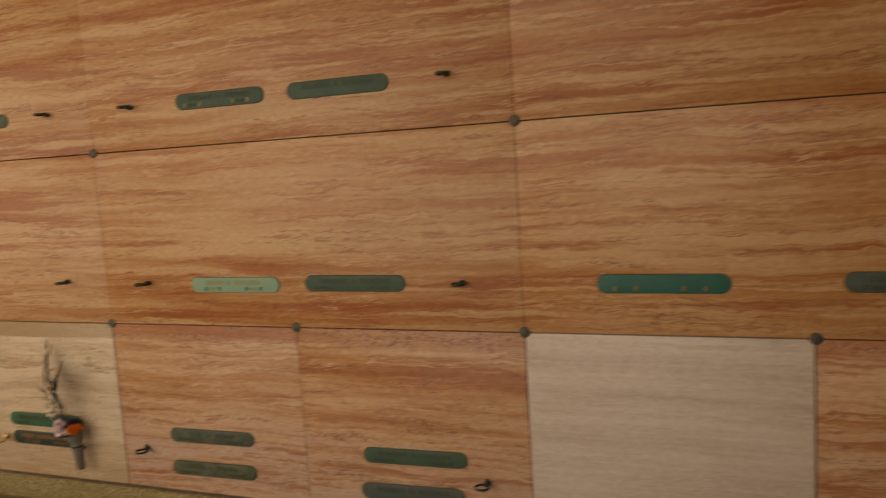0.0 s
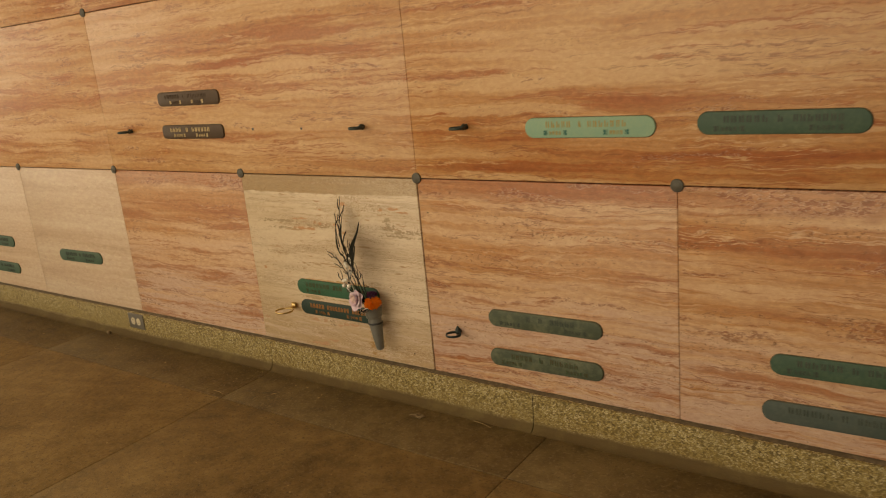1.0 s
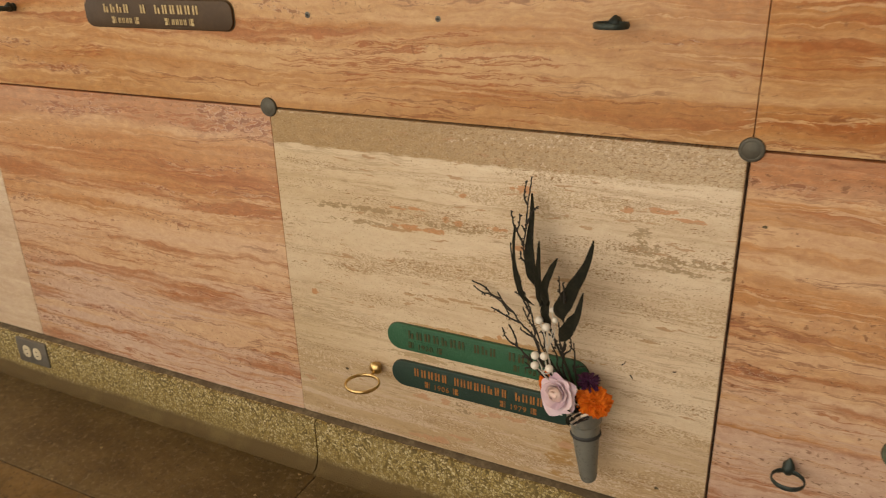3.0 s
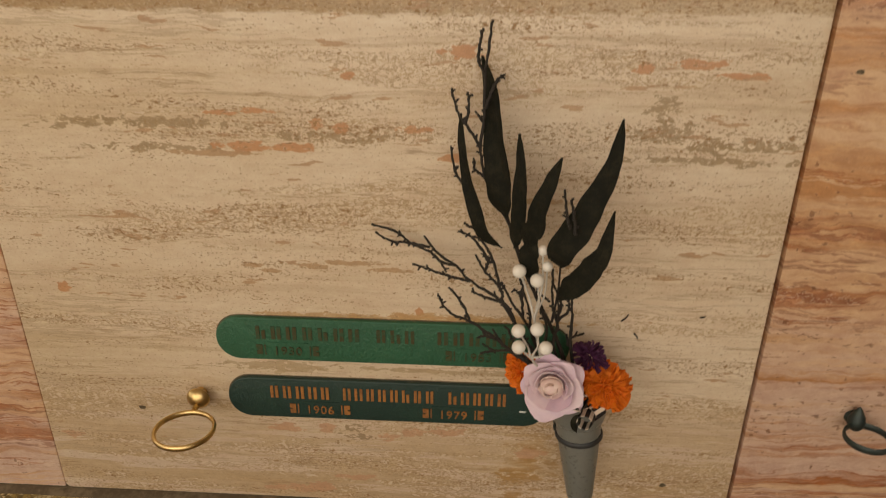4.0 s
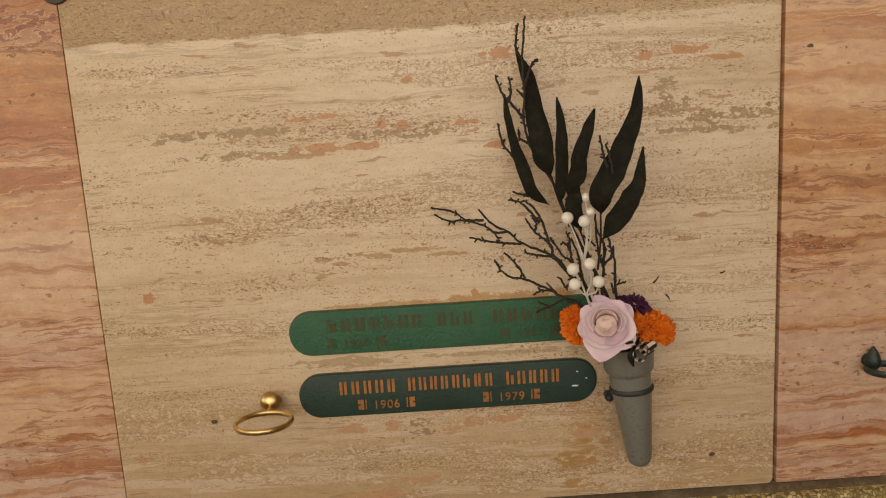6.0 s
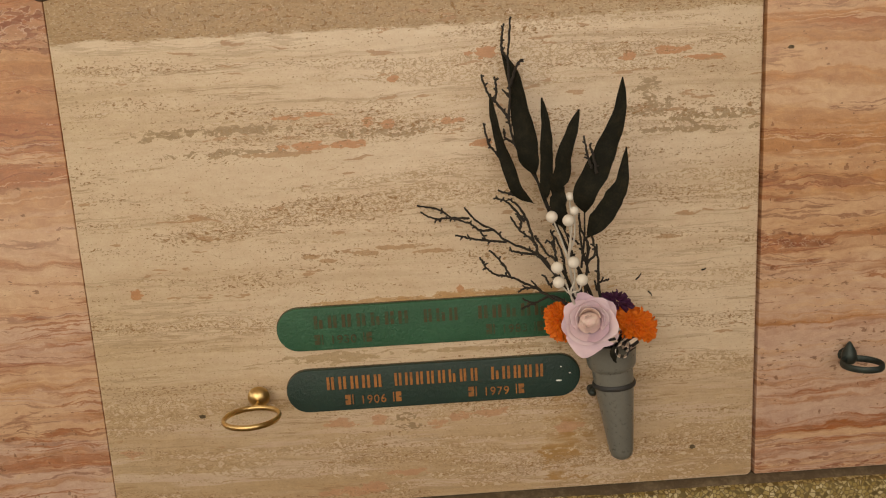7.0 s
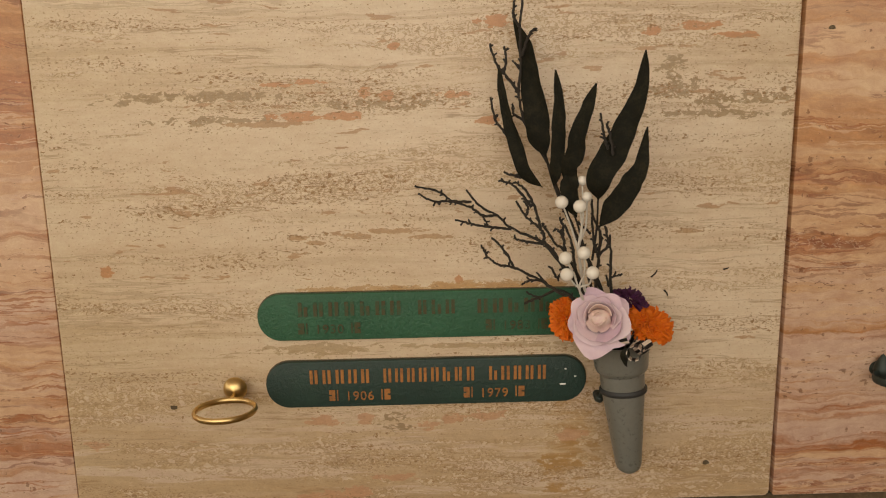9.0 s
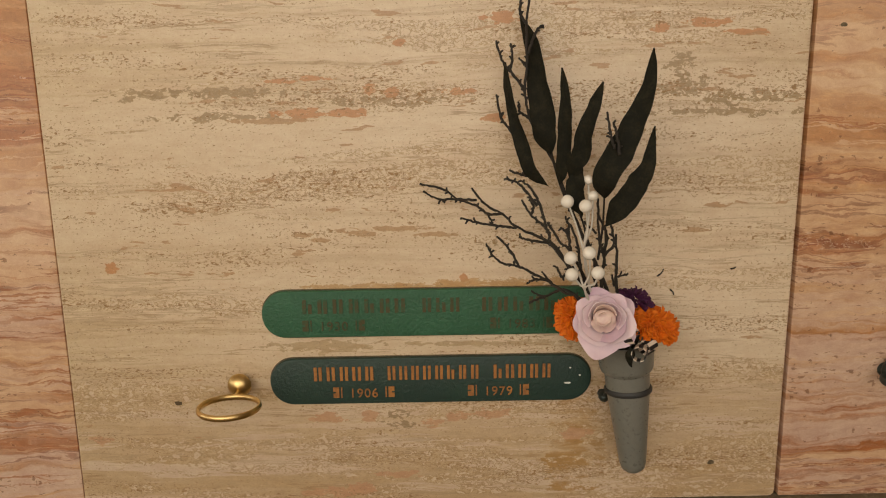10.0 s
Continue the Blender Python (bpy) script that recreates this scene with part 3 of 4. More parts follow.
tagged(unseen_wall_east, "unseen plain plastered end wall, added to hold back light", "wall", kind="structure")
ground = part("ground", box(bmesh.new(), (-400, -400, -0.5), (400, 400, -0.21)), GROUND, smooth=False)
tagged(ground, "pale paved ground outside the gallery", "ground", kind="structure")

# washed pebble base, in lengths
baseboard = thing("baseboard", (0, 0, 0), "washed pebble concrete base along the foot of the wall", "baseboard", kind="structure")
for k in range(-5, 4):
    x0, x1 = -0.78 + 1.155 * k + 0.0015, -0.78 + 1.155 * (k + 1) - 0.0015
    bm = bmesh.new()
    prof = [(0.024, -0.005), (0.024, 0.1175), (-0.014, 0.1175), (-0.0195, 0.1155), (-0.022, 0.110), (-0.0225, 0.045), (-0.024, 0.028), (-0.028, 0.014), (-0.036, 0.004), (-0.048, 0.0004), (-0.048, -0.005)]
    n = 40
    prev = None
    for i in range(n + 1):
        x = x0 + (x1 - x0) * i / n
        ring = [bm.verts.new((x, y + (0.0015 * noise.noise(Vector((x * 6, z * 20, 1))) if y < 0 else 0), z + (0.0012 * noise.noise(Vector((x * 9, y * 20, 5))) if z > 0.1 else 0))) for y, z in prof]
        if prev:
            for j in range(len(ring)):
                q = (j + 1) % len(ring)
                bm.faces.new((prev[j], prev[q], ring[q], ring[j]))
        else:
            bm.faces.new(ring)
        prev = ring
    bm.faces.new(prev)
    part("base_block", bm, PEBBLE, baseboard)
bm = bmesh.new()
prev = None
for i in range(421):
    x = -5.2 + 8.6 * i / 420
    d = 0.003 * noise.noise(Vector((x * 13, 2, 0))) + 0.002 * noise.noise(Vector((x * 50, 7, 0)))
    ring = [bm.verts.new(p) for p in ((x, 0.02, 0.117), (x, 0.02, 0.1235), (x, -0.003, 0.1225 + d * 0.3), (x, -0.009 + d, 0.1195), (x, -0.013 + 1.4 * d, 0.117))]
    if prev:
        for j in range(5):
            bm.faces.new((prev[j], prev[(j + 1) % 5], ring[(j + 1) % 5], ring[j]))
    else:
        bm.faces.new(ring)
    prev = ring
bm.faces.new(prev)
tagged(part("grime_line", bm, GRIME_SHADE, baseboard, "dark dirt settled on the ledge"), kind="stuff")

# outlet in the base
outlet = thing("electrical_outlet", (-1.664, -0.023, 0.078), "dull steel plate with two ivory receptacles, set in the pebble base", "outlet")
part("plate", plate(bmesh.new(), round_rect(0.114, 0.070, 0.004, 3), 0.004, -0.0035, 0.002), STEEL, outlet)
for sx in (-0.0195, 0.0195):
    bm = plate(bmesh.new(), [(p[0] + sx, p[1]) for p in round_rect(0.029, 0.034, 0.0135, 5)], -0.002, -0.0055, 0.001)
    rec = part("receptacle", bm, IVORY, outlet)
    for sz, w in ((0.006, 0.0016), (-0.006, 0.0016)):
        part("slot", box(bmesh.new(), (sx - 0.004, -0.0059, sz - w / 2), (sx + 0.004, -0.005, sz + w / 2)), RUBBER, rec, smooth=False)
part("screw", lathe(bmesh.new(), [(0.003, 0), (0.003, 0.001), (0.002, 0.0016), (0.0, 0.0018)], pose(0, -0.0034, 0, 90), 12), STEEL, outlet)


# ---- bronze fittings ----
def rosette_mesh():
    bm = bmesh.new()
    lathe(bm, [(0.017, -0.001), (0.0175, 0.002), (0.0165, 0.0042), (0.0135, 0.0052), (0.0125, 0.0048), (0.009, 0.0062), (0.004, 0.0072), (0.0, 0.0074)], pose(0, 0, 0, 90), 28)
    ob = part("rosette", bm, BRONZE)
    return ob


def ring_holder(place, style, turn=0.0, point=1.0, group="bronze vase rings"):
    """A wall stud with a hinged ring that stands out level, to hold a flower vase."""
    if style == "brass":
        top = thing("vase_ring", place, "polished brass vase ring on a round stud, empty", "vase ring")
        bm = bmesh.new()
        lathe(bm, [(0.0075, 0.0), (0.0065, 0.003), (0.006, 0.006), (0.0115, 0.009), (0.0135, 0.012), (0.0125, 0.015), (0.0065, 0.019), (0.0, 0.021)], pose(0, 0, 0, 90), 28)
        part("stud", bm, BRASS, top)
        part("stem", tube(bmesh.new(), smooth_path([(0, -0.010, -0.003), (0, -0.019, -0.006), (0, -0.031, -0.005)], 6), 0.0036, 0.003, 8), BRASS, top)
        part("ring", hoop(bmesh.new(), 0.0318, 0.0024, 0.0034, pose(0.001, -0.0625, -0.005, -2, 0, 0)), BRASS, top)
    else:
        top = thing("vase_ring", place, "blackened bronze vase ring on a pointed stud, empty", "vase ring", group)
        top.rotation_euler = (0, 0, radians(turn))
        bm = bmesh.new()
        lathe(bm, [(0.0, -0.010), (0.006, -0.009), (0.0085, -0.005), (0.0095, 0.0), (0.008, 0.007 * point), (0.005, 0.013 * point), (0.002, 0.018 * point), (0.0, 0.020 * point)], pose(0, -0.011, 0.001), 18)
        lathe(bm, [(0.0085, 0.0), (0.008, 0.003), (0.005, 0.007)], pose(0, 0, 0, 90), 14)
        part("stud", bm, PATINA, top)
        part("ring", hoop(bmesh.new(), 0.0232, 0.0015, 0.0042, pose(0, -0.038, 0.0, -2, 0, 0), 36, 8), PATINA, top)
    return top


# ---- name plaques ----
def bars(x0, x1, z, high, letters, y=-0.0072, seed=1):
    """A word that may not or cannot be read, as plain upright bars of its size: corners of each bar."""
    rng = random.Random(seed)
    pitch = (x1 - x0) / letters
    out = []
    for i in range(letters):
        for k in range(2):
            w = pitch * 0.235
            a = x0 + pitch * (i + 0.16 + 0.40 * k + rng.uniform(-0.03, 0.03))
            lift = high * (0.32 if k and rng.random() < 0.35 else 0.0)
            out.append(((a, y, z - high / 2), (a + w, y + 0.0022, z + high / 2 - lift)))
    return out


def ribbon_end(x, z, flip, size=0.0125, y=-0.0072):
    """The forked, folded end of the scroll beside a date: corners of its bars."""
    out = []
    for dx, w, h0, h1 in ((0.0, 0.0014, -0.5, 0.5), (0.0035, 0.0036, -0.5, 0.5), (0.0071, 0.0032, 0.08, 0.5), (0.0071, 0.0032, -0.5, -0.08)):
        a = x + flip * dx
        out.append(((min(a, a + flip * w), y, z + h0 * size), (max(a, a + flip * w), y + 0.0022, z + h1 * size)))
    return out


def raised(name, corners, material, parent, single):
    """Raised bars: each its own part on the plaques seen from near, one part where they are too small to tell apart."""
    if single:
        for a, b in corners:
            part(name, box(bmesh.new(), a, b), material, parent, smooth=False)
    else:
        bm = bmesh.new()
        for a, b in corners:
            box(bm, a, b)
        tagged(part(name, bm, material, parent, smooth=False), kind="stuff")


def numerals(text, x, z, high, material, parent, y=-0.0068):
    cu = bpy.data.curves.new("numerals", "FONT")
    cu.body, cu.size, cu.extrude, cu.align_x, cu.space_character = text, high * 1.38, 0.0009, "CENTER", 1.12
    tmp = bpy.data.objects.new("numerals", cu)
    me = bpy.data.meshes.new_from_object(tmp)
    bpy.data.objects.remove(tmp)
    me.transform(pose(x, y, z - high / 2, 90))
    me.materials.append(material)
    ob = new("date_inscription", me)
    ob.parent = parent
    return ob


def plaque(x0, x1, z, high, material, label, words=(), dates=(), letter=GOLD, ornament=None, radius=None, roll=0.0, group="name plaques", seed=1, years=()):
    """words: (start, end, letters) as parts of the length. dates: centres as parts of the length."""
    w = x1 - x0
    top = thing("name_plaque", ((x0 + x1) / 2, 0.0, z), label, "plaque", group)
    top.rotation_euler = (0, radians(roll), 0)
    r = radius or high / 2 - 0.0006
    part("plate", plate(bmesh.new(), round_rect(w, high, r, 10), 0.002, -0.0062, 0.0016, 3), material, top)
    # dirt and the plate's shadow line, both given as one dark rim
    part("dirt_shadow_edge", plate(bmesh.new(), inset(round_rect(w, high, r, 10), -0.0013), 0.001, -0.0012, 0.0008, 1), GRIME_SHADE, top, "dark rim for dirt and shadow round the plate")
    near = len(years) > 0
    word_bars = [c for i, (a, b, n) in enumerate(words) for c in bars(-w / 2 + a * w, -w / 2 + b * w, high * 0.17, high * 0.30, n, seed=seed * 7 + i)]
    raised("letter_bar" if near else "lettering", word_bars, letter, top, near)
    for i, c in enumerate(dates):
        xc = -w / 2 + c * w
        if near:
            numerals(years[i], xc, -high * 0.25, high * 0.20, letter, top)
        ends = ribbon_end(xc - 0.0245, -high * 0.24, -1) + ribbon_end(xc + 0.0245, -high * 0.24, 1)
        raised("scroll_end" if near else "date_scroll", ends, ornament or letter, top, near)
        if not near:
            raised("date_lettering", bars(xc - 0.019, xc + 0.019, -high * 0.25, high * 0.19, 4, seed=seed * 13 + i), letter, top, False)
        for dz in (-0.44, -0.07):
            part("scroll_line", box(bmesh.new(), (xc - 0.024, -0.0068, dz * high - 0.0005), (xc + 0.024, -0.0055, dz * high + 0.0005)), material, top, smooth=False)
    return top


A_GREEN = "weathered dark green bronze name plaque on orange travertine"
NAME = ((0.16, 0.44, 6), (0.48, 0.53, 1), (0.57, 0.86, 7))
plaque(0.398, 0.768, 0.923, 0.054, VERDIGRIS, "light verdigris bronze name plaque with ochre letters", ((0.17, 0.38, 5), (0.43, 0.46, 1), (0.50, 0.80, 7)), (0.25, 0.72), OCHRE, TEAL, seed=2)
plaque(0.872, 1.246, 0.928, 0.054, MOSS, "dark green bronze name plaque with darkened letters", NAME, (0.2, 0.76), DIM, seed=3)
plaque(1.870, 2.244, 0.926, 0.056, TEAL, "bright teal name plaque with gold ornaments", NAME, (0.22, 0.74), TEAL, GOLD, seed=4)
plaque(2.529, 2.900, 0.930, 0.055, SLATE, "grey-green bronze name plaque on red travertine", NAME, (0.22, 0.74), DIM, seed=5)
plaque(-1.236, -0.871, 1.057, 0.052, UMBER, "brown bronze name plaque with dull gold letters", ((0.12, 0.38, 6), (0.42, 0.45, 1), (0.50, 0.82, 6)), (0.30, 0.66), UMBER, PALE_GOLD, 0.018, seed=6)
plaque(-1.240, -0.874, 0.930, 0.052, UMBER, "brown bronze name plaque with bright ornaments", ((0.14, 0.33, 4), (0.40, 0.45, 1), (0.50, 0.80, 6)), (0.29, 0.66), PALE_GOLD, PALE_GOLD, 0.018, seed=7)
plaque(0.404, 0.768, 1.580, 0.054, MOSS, "green bronze name plaque with two framed dates", NAME, (0.2, 0.75), DIM, OCHRE, seed=8)
plaque(0.862, 1.233, 1.579, 0.054, MOSS, A_GREEN, NAME, (), DIM, seed=9)
plaque(-1.235, -0.872, 1.579, 0.052, AGED, A_GREEN, NAME, (0.22, 0.75), DIM, seed=10)
plaque(-0.777, -0.412, 1.578, 0.052, AGED, A_GREEN, NAME, (0.22, 0.75), DIM, seed=11)
plaque(-2.410, -2.040, 1.578, 0.053, AGED, A_GREEN, NAME, (), DIM, seed=12)
plaque(0.229, 0.603, 0.346, 0.053, AGED, "mottled aged green bronze name plaque on orange travertine", ((0.35, 0.4, 1), (0.46, 0.5, 1), (0.56, 0.78, 5)), (0.2, 0.78), DIM, roll=-0.6, seed=13)
plaque(0.226, 0.602, 0.218, 0.055, AGED, "mottled aged green bronze name plaque with faint letters", ((0.2, 0.4, 5), (0.45, 0.5, 1), (0.55, 0.8, 6)), (0.2, 0.78), FADED, roll=-0.9, seed=14)
plaque(1.049, 1.425, 0.334, 0.054, MOSS, A_GREEN, NAME, (0.2, 0.78), DIM, roll=-1.0, seed=15)
plaque(1.032, 1.409, 0.206, 0.056, SLATE, "dark grey-green bronze name plaque, letters unreadable", NAME, (), DIM, roll=-1.2, seed=16)
plaque(-2.240, -1.878, 0.346, 0.056, MOSS, "green bronze name plaque on pale pink travertine", NAME, (0.25, 0.72), DIM, roll=-0.8, seed=17)
plaque(-3.055, -2.680, 0.372, 0.056, MOSS, "green bronze name plaque on pale pink travertine", NAME, (0.22, 0.75), DIM, seed=18)
plaque(-3.055, -2.682, 0.226, 0.056, MOSS, "green bronze name plaque on pale pink travertine", NAME, (0.22, 0.75), DIM, seed=19)
plaque(-0.597, -0.208, 0.359, 0.054, GREEN, "bright green painted bronze name plaque with faded letters", ((0.11, 0.42, 7), (0.455, 0.575, 3), (0.625, 0.85, 5)), (0.205, 0.745), FADED, FADED, seed=20, years=("1930", "1983"))
hero = plaque(-0.592, -0.227, 0.2795, 0.0545, DEEP, "dark teal painted bronze name plaque with gold letters", ((0.13, 0.33, 5), (0.36, 0.655, 8), (0.69, 0.88, 5)), (0.29, 0.71), GOLD, GOLD, seed=21, years=("1906", "1979"))
for px, pz, s in ((0.1585, 0.012, 0.0016), (0.1695, 0.003, 0.0018), (0.1555, -0.006, 0.0026)):
    part("paint_chip", plate(bmesh.new(), [(px + a * (1.5 if s > 0.002 else 0.8), pz + b * 0.5) for a, b in round_rect(2 * s, 1.6 * s, 0.7 * s, 2)], -0.006, -0.0068, 0.0002, 1), CHIP, hero)

for x, z, turn in ((0.200, 0.930, -12), (1.446, 0.930, -5), (-0.196, 0.936, 4), (-1.455, 0.936, 0), (0.198, 1.580, 5), (1.433, 1.583, 0), (-0.203, 1.584, 4), (-1.456, 1.579, 0), (-1.840, 1.571, 0), (0.112, 0.281, 2), (1.494, 0.268, -15)):
    ring_holder((x, 0.0, z), "bronze", turn, 1.0 if z < 0.5 else 0.5)
ring_holder((-0.6255, 0.0, 0.2795), "brass")

# ---- the vase and its bouquet ----
vase = thing("flower_vase", (-0.196, -0.0505, 0.2823), "grey plastic cone vase hanging in a black ring", "vase")
lean = pose(0, 0, 0, 0, -5.5, 0)
cone = [(0.0, -0.0965), (0.008, -0.0955), (0.0125, -0.0915), (0.0145, -0.085), (0.0235, 0.004), (0.0238, 0.0205), (0.0, 0.0205)]
cup = [(0.0, 0.0195), (0.0232, 0.0200), (0.0275, 0.0245), (0.0285, 0.028), (0.0310, 0.0545), (0.0315, 0.0555), (0.0300, 0.0560), (0.0285, 0.0500), (0.0225, 0.024), (0.0, 0.022)]
part("cone", lathe(bmesh.new(), cone, lean, 40), VASE, vase)
part("cup", lathe(bmesh.new(), cup, lean, 40), VASE, vase)
vase_ring = thing("vase_ring", (-0.196, 0.0, 0.2800), "black vase ring on a dark wall stud, holding the grey vase", "vase ring")
part("ring", hoop(bmesh.new(), 0.0240, 0.0017, 0.0033, pose(0, -0.0505, 0.0035, -3, -4, 0)), RUBBER, vase_ring)
bm = bmesh.new()
lathe(bm, [(0.0055, 0.0), (0.0045, 0.006), (0.0062, 0.010), (0.0052, 0.015), (0.0025, 0.018), (0.0, 0.0185)], pose(-0.017, 0, -0.022, 90), 11)
tube(bm, smooth_path([(-0.017, -0.014, -0.022), (-0.014, -0.022, -0.008), (-0.010, -0.0285, 0.003)], 4), 0.003, 0.0025, 8)
part("stud", bm, PATINA, vase_ring)


def leaf_shape(base, ctrl, tip, width, face, fold, twist):
    base, ctrl, tip, face = Vector(base), Vector(ctrl), Vector(tip), Vector(face).normalized()

    def shape(u, v):
        p = base * (1 - v) ** 2 + ctrl * 2 * v * (1 - v) + tip * v * v
        t = ((ctrl - base) * (1 - v) + (tip - ctrl) * v).normalized()
        side = t.cross(face).normalized()
        side = (side * math.cos(twist * v) + face * math.sin(twist * v)).normalized()
        w = width / 2 * (math.sin(math.pi * min(1, v ** 0.85 * 0.97 + 0.03)) ** 0.8) * (1 - 0.25 * v)
        w *= 1 + 0.05 * math.sin(14 * v + u)
        return p + side * u * w + face * (fold * abs(u) * w + 0.0012 * math.sin(9 * v + 2 * u) + 0.0004 * math.sin(60 * v + 8 * abs(u)) * (1 - abs(u)) + (0.0009 if abs(u) < 0.01 else 0))
    return shape


def leaf_blade(line, widths, face, fold=0.18, twist=0.0):
    """A willow-like leaf along a smooth centre line, with a width at each of its points."""
    n = len(line) - 1
    steps = 8
    path = smooth_path(line, steps)
    face = Vector(face).normalized()

    def shape(u, v):
        k = min(v * n, n - 1e-6)
        i, f = int(k), k - int(k)
        at = min(int(v * n * steps), n * steps - 1)
        p = path[at].lerp(path[at + 1], v * n * steps - at)
        t = (path[min(at + 2, n * steps)] - path[max(at - 1, 0)]).normalized()
        side = t.cross(face).normalized()
        side = (side * math.cos(twist * v) + face * math.sin(twist * v)).normalized()
        w0, w1 = widths[i], widths[i + 1]
        ease = f if w0 and w1 else (math.sin(f * math.pi / 2) if w1 else f ** 1.35)
        w = max((w0 + (w1 - w0) * ease) / 2, 0.0002) * (1 + 0.05 * math.sin(17 * v + 2 * u) + 0.03 * math.sin(41 * v + u))
        vein = 0.0005 * math.sin(70 * v + 9 * abs(u)) * (1 - abs(u)) + (0.0008 if abs(u) < 0.01 else 0)
        return p + side * u * w + face * (fold * abs(u) * w + 0.0012 * math.sin(9 * v + 2 * u) + vein)
    return shape


spray = thing("leaf_branch", (0, 0, 0), "near-black artificial willow-leaf branch in the grey vase", "artificial leaves")
mouth = Vector((-0.199, -0.050, 0.318))
part("stem", tube(bmesh.new(), smooth_path([mouth, (-0.226, -0.062, 0.40), (-0.252, -0.062, 0.455), (-0.272, -0.060, 0.500), (-0.286, -0.056, 0.545)], 6), 0.0022, 0.0014, 8, 0.2), TWIG, spray)
LEAVES = (  # centre line from base to tip, widths, facing
    (((-0.284, -0.060, 0.537), (-0.290, -0.062, 0.556), (-0.294, -0.060, 0.583), (-0.298, -0.050, 0.615), (-0.302, -0.034, 0.647), (-0.311, -0.012, 0.675)), (0.0, 0.024, 0.027, 0.022, 0.017, 0.0), (-0.6, -0.78, 0.1)),
    (((-0.287, -0.060, 0.506), (-0.305, -0.064, 0.522), (-0.315, -0.062, 0.551), (-0.322, -0.056, 0.576), (-0.327, -0.048, 0.602), (-0.329, -0.038, 0.629)), (0.0, 0.014, 0.015, 0.012, 0.010, 0.0), (-0.6, -0.78, 0.1)),
    (((-0.276, -0.062, 0.507), (-0.275, -0.070, 0.523), (-0.274, -0.076, 0.552), (-0.274, -0.080, 0.575), (-0.275, -0.078, 0.601), (-0.277, -0.072, 0.622)), (0.0, 0.012, 0.014, 0.014, 0.009, 0.0), (-0.45, -0.9, 0.1)),
    (((-0.264, -0.066, 0.507), (-0.264, -0.080, 0.528), (-0.259, -0.088, 0.542), (-0.257, -0.094, 0.563), (-0.249, -0.096, 0.588), (-0.241, -0.092, 0.608)), (0.0, 0.017, 0.019, 0.017, 0.013, 0.0), (-0.5, -0.85, 0.1)),
    (((-0.233, -0.074, 0.494), (-0.236, -0.088, 0.514), (-0.224, -0.094, 0.542), (-0.213, -0.096, 0.565), (-0.201, -0.092, 0.592), (-0.194, -0.086, 0.616), (-0.191, -0.080, 0.639)), (0.0, 0.025, 0.027, 0.023, 0.017, 0.011, 0.0), (-0.4, -0.9, 0.1)),
    (((-0.235, -0.090, 0.469), (-0.222, -0.102, 0.491), (-0.209, -0.110, 0.514), (-0.201, -0.112, 0.532), (-0.195, -0.108, 0.567)), (0.0, 0.022, 0.021, 0.014, 0.0), (-0.4, -0.9, 0.1)),
    (((-0.254, -0.072, 0.476), (-0.261, -0.074, 0.494), (-0.262, -0.077, 0.512), (-0.258, -0.076, 0.528)), (0.0, 0.017, 0.019, 0.005), (-0.4, -0.9, 0.1)),
)
for line, widths, facing in LEAVES:
    part("leaf", sheet(bmesh.new(), leaf_blade(line, widths, facing), 8, 40, 0.0007), LEAF, spray)
for a, b in (((-0.235, -0.090, 0.470), (-0.232, -0.072, 0.42)), ((-0.233, -0.074, 0.495), (-0.236, -0.066, 0.43)), ((-0.258, -0.072, 0.482), (-0.247, -0.068, 0.44)), ((-0.264, -0.067, 0.508), (-0.266, -0.062, 0.480))):
    part("leaf_stalk", tube(bmesh.new(), smooth_path([b, tuple((p + q) / 2 + 0.002 for p, q in zip(a, b)), a], 4), 0.0013, 0.0009, 6), TWIG, spray)


def twig_branch(name_label, limbs, seed):
    """A forked dry branch: every limb is a smooth path with short buds along it."""
    rng = random.Random(seed)
    top = thing("twig_branch", (0, 0, 0), name_label, "artificial twigs")
    for pts, r0, r1, buds in limbs:
        path = [p + Vector([rng.uniform(-0.00055, 0.00055) for _ in range(3)]) if 0 < i else p for i, p in enumerate(smooth_path(pts, 7))]
        bm = tube(bmesh.new(), path, r0 * 0.88, r1 * 0.95, 6, 0.35, rng)
        for _ in range(buds):
            i = rng.randrange(2, len(path) - 1)
            t = (path[i] - path[i - 1]).normalized()
            side = (t.cross(Vector((0, 1, 0))) * rng.choice((-1, 1)) + t * rng.uniform(0.3, 1.1) + Vector((0, rng.uniform(-0.5, 0.3), 0))).normalized()
            q = path[i] + side * rng.uniform(0.0025, 0.0055)
            tube(bm, [path[i], path[i].lerp(q, 0.6) + t * 0.0006, q], r1 * 1.05, r1 * 0.75, 5)
        part("twig", bm, TWIG, top)
    return top


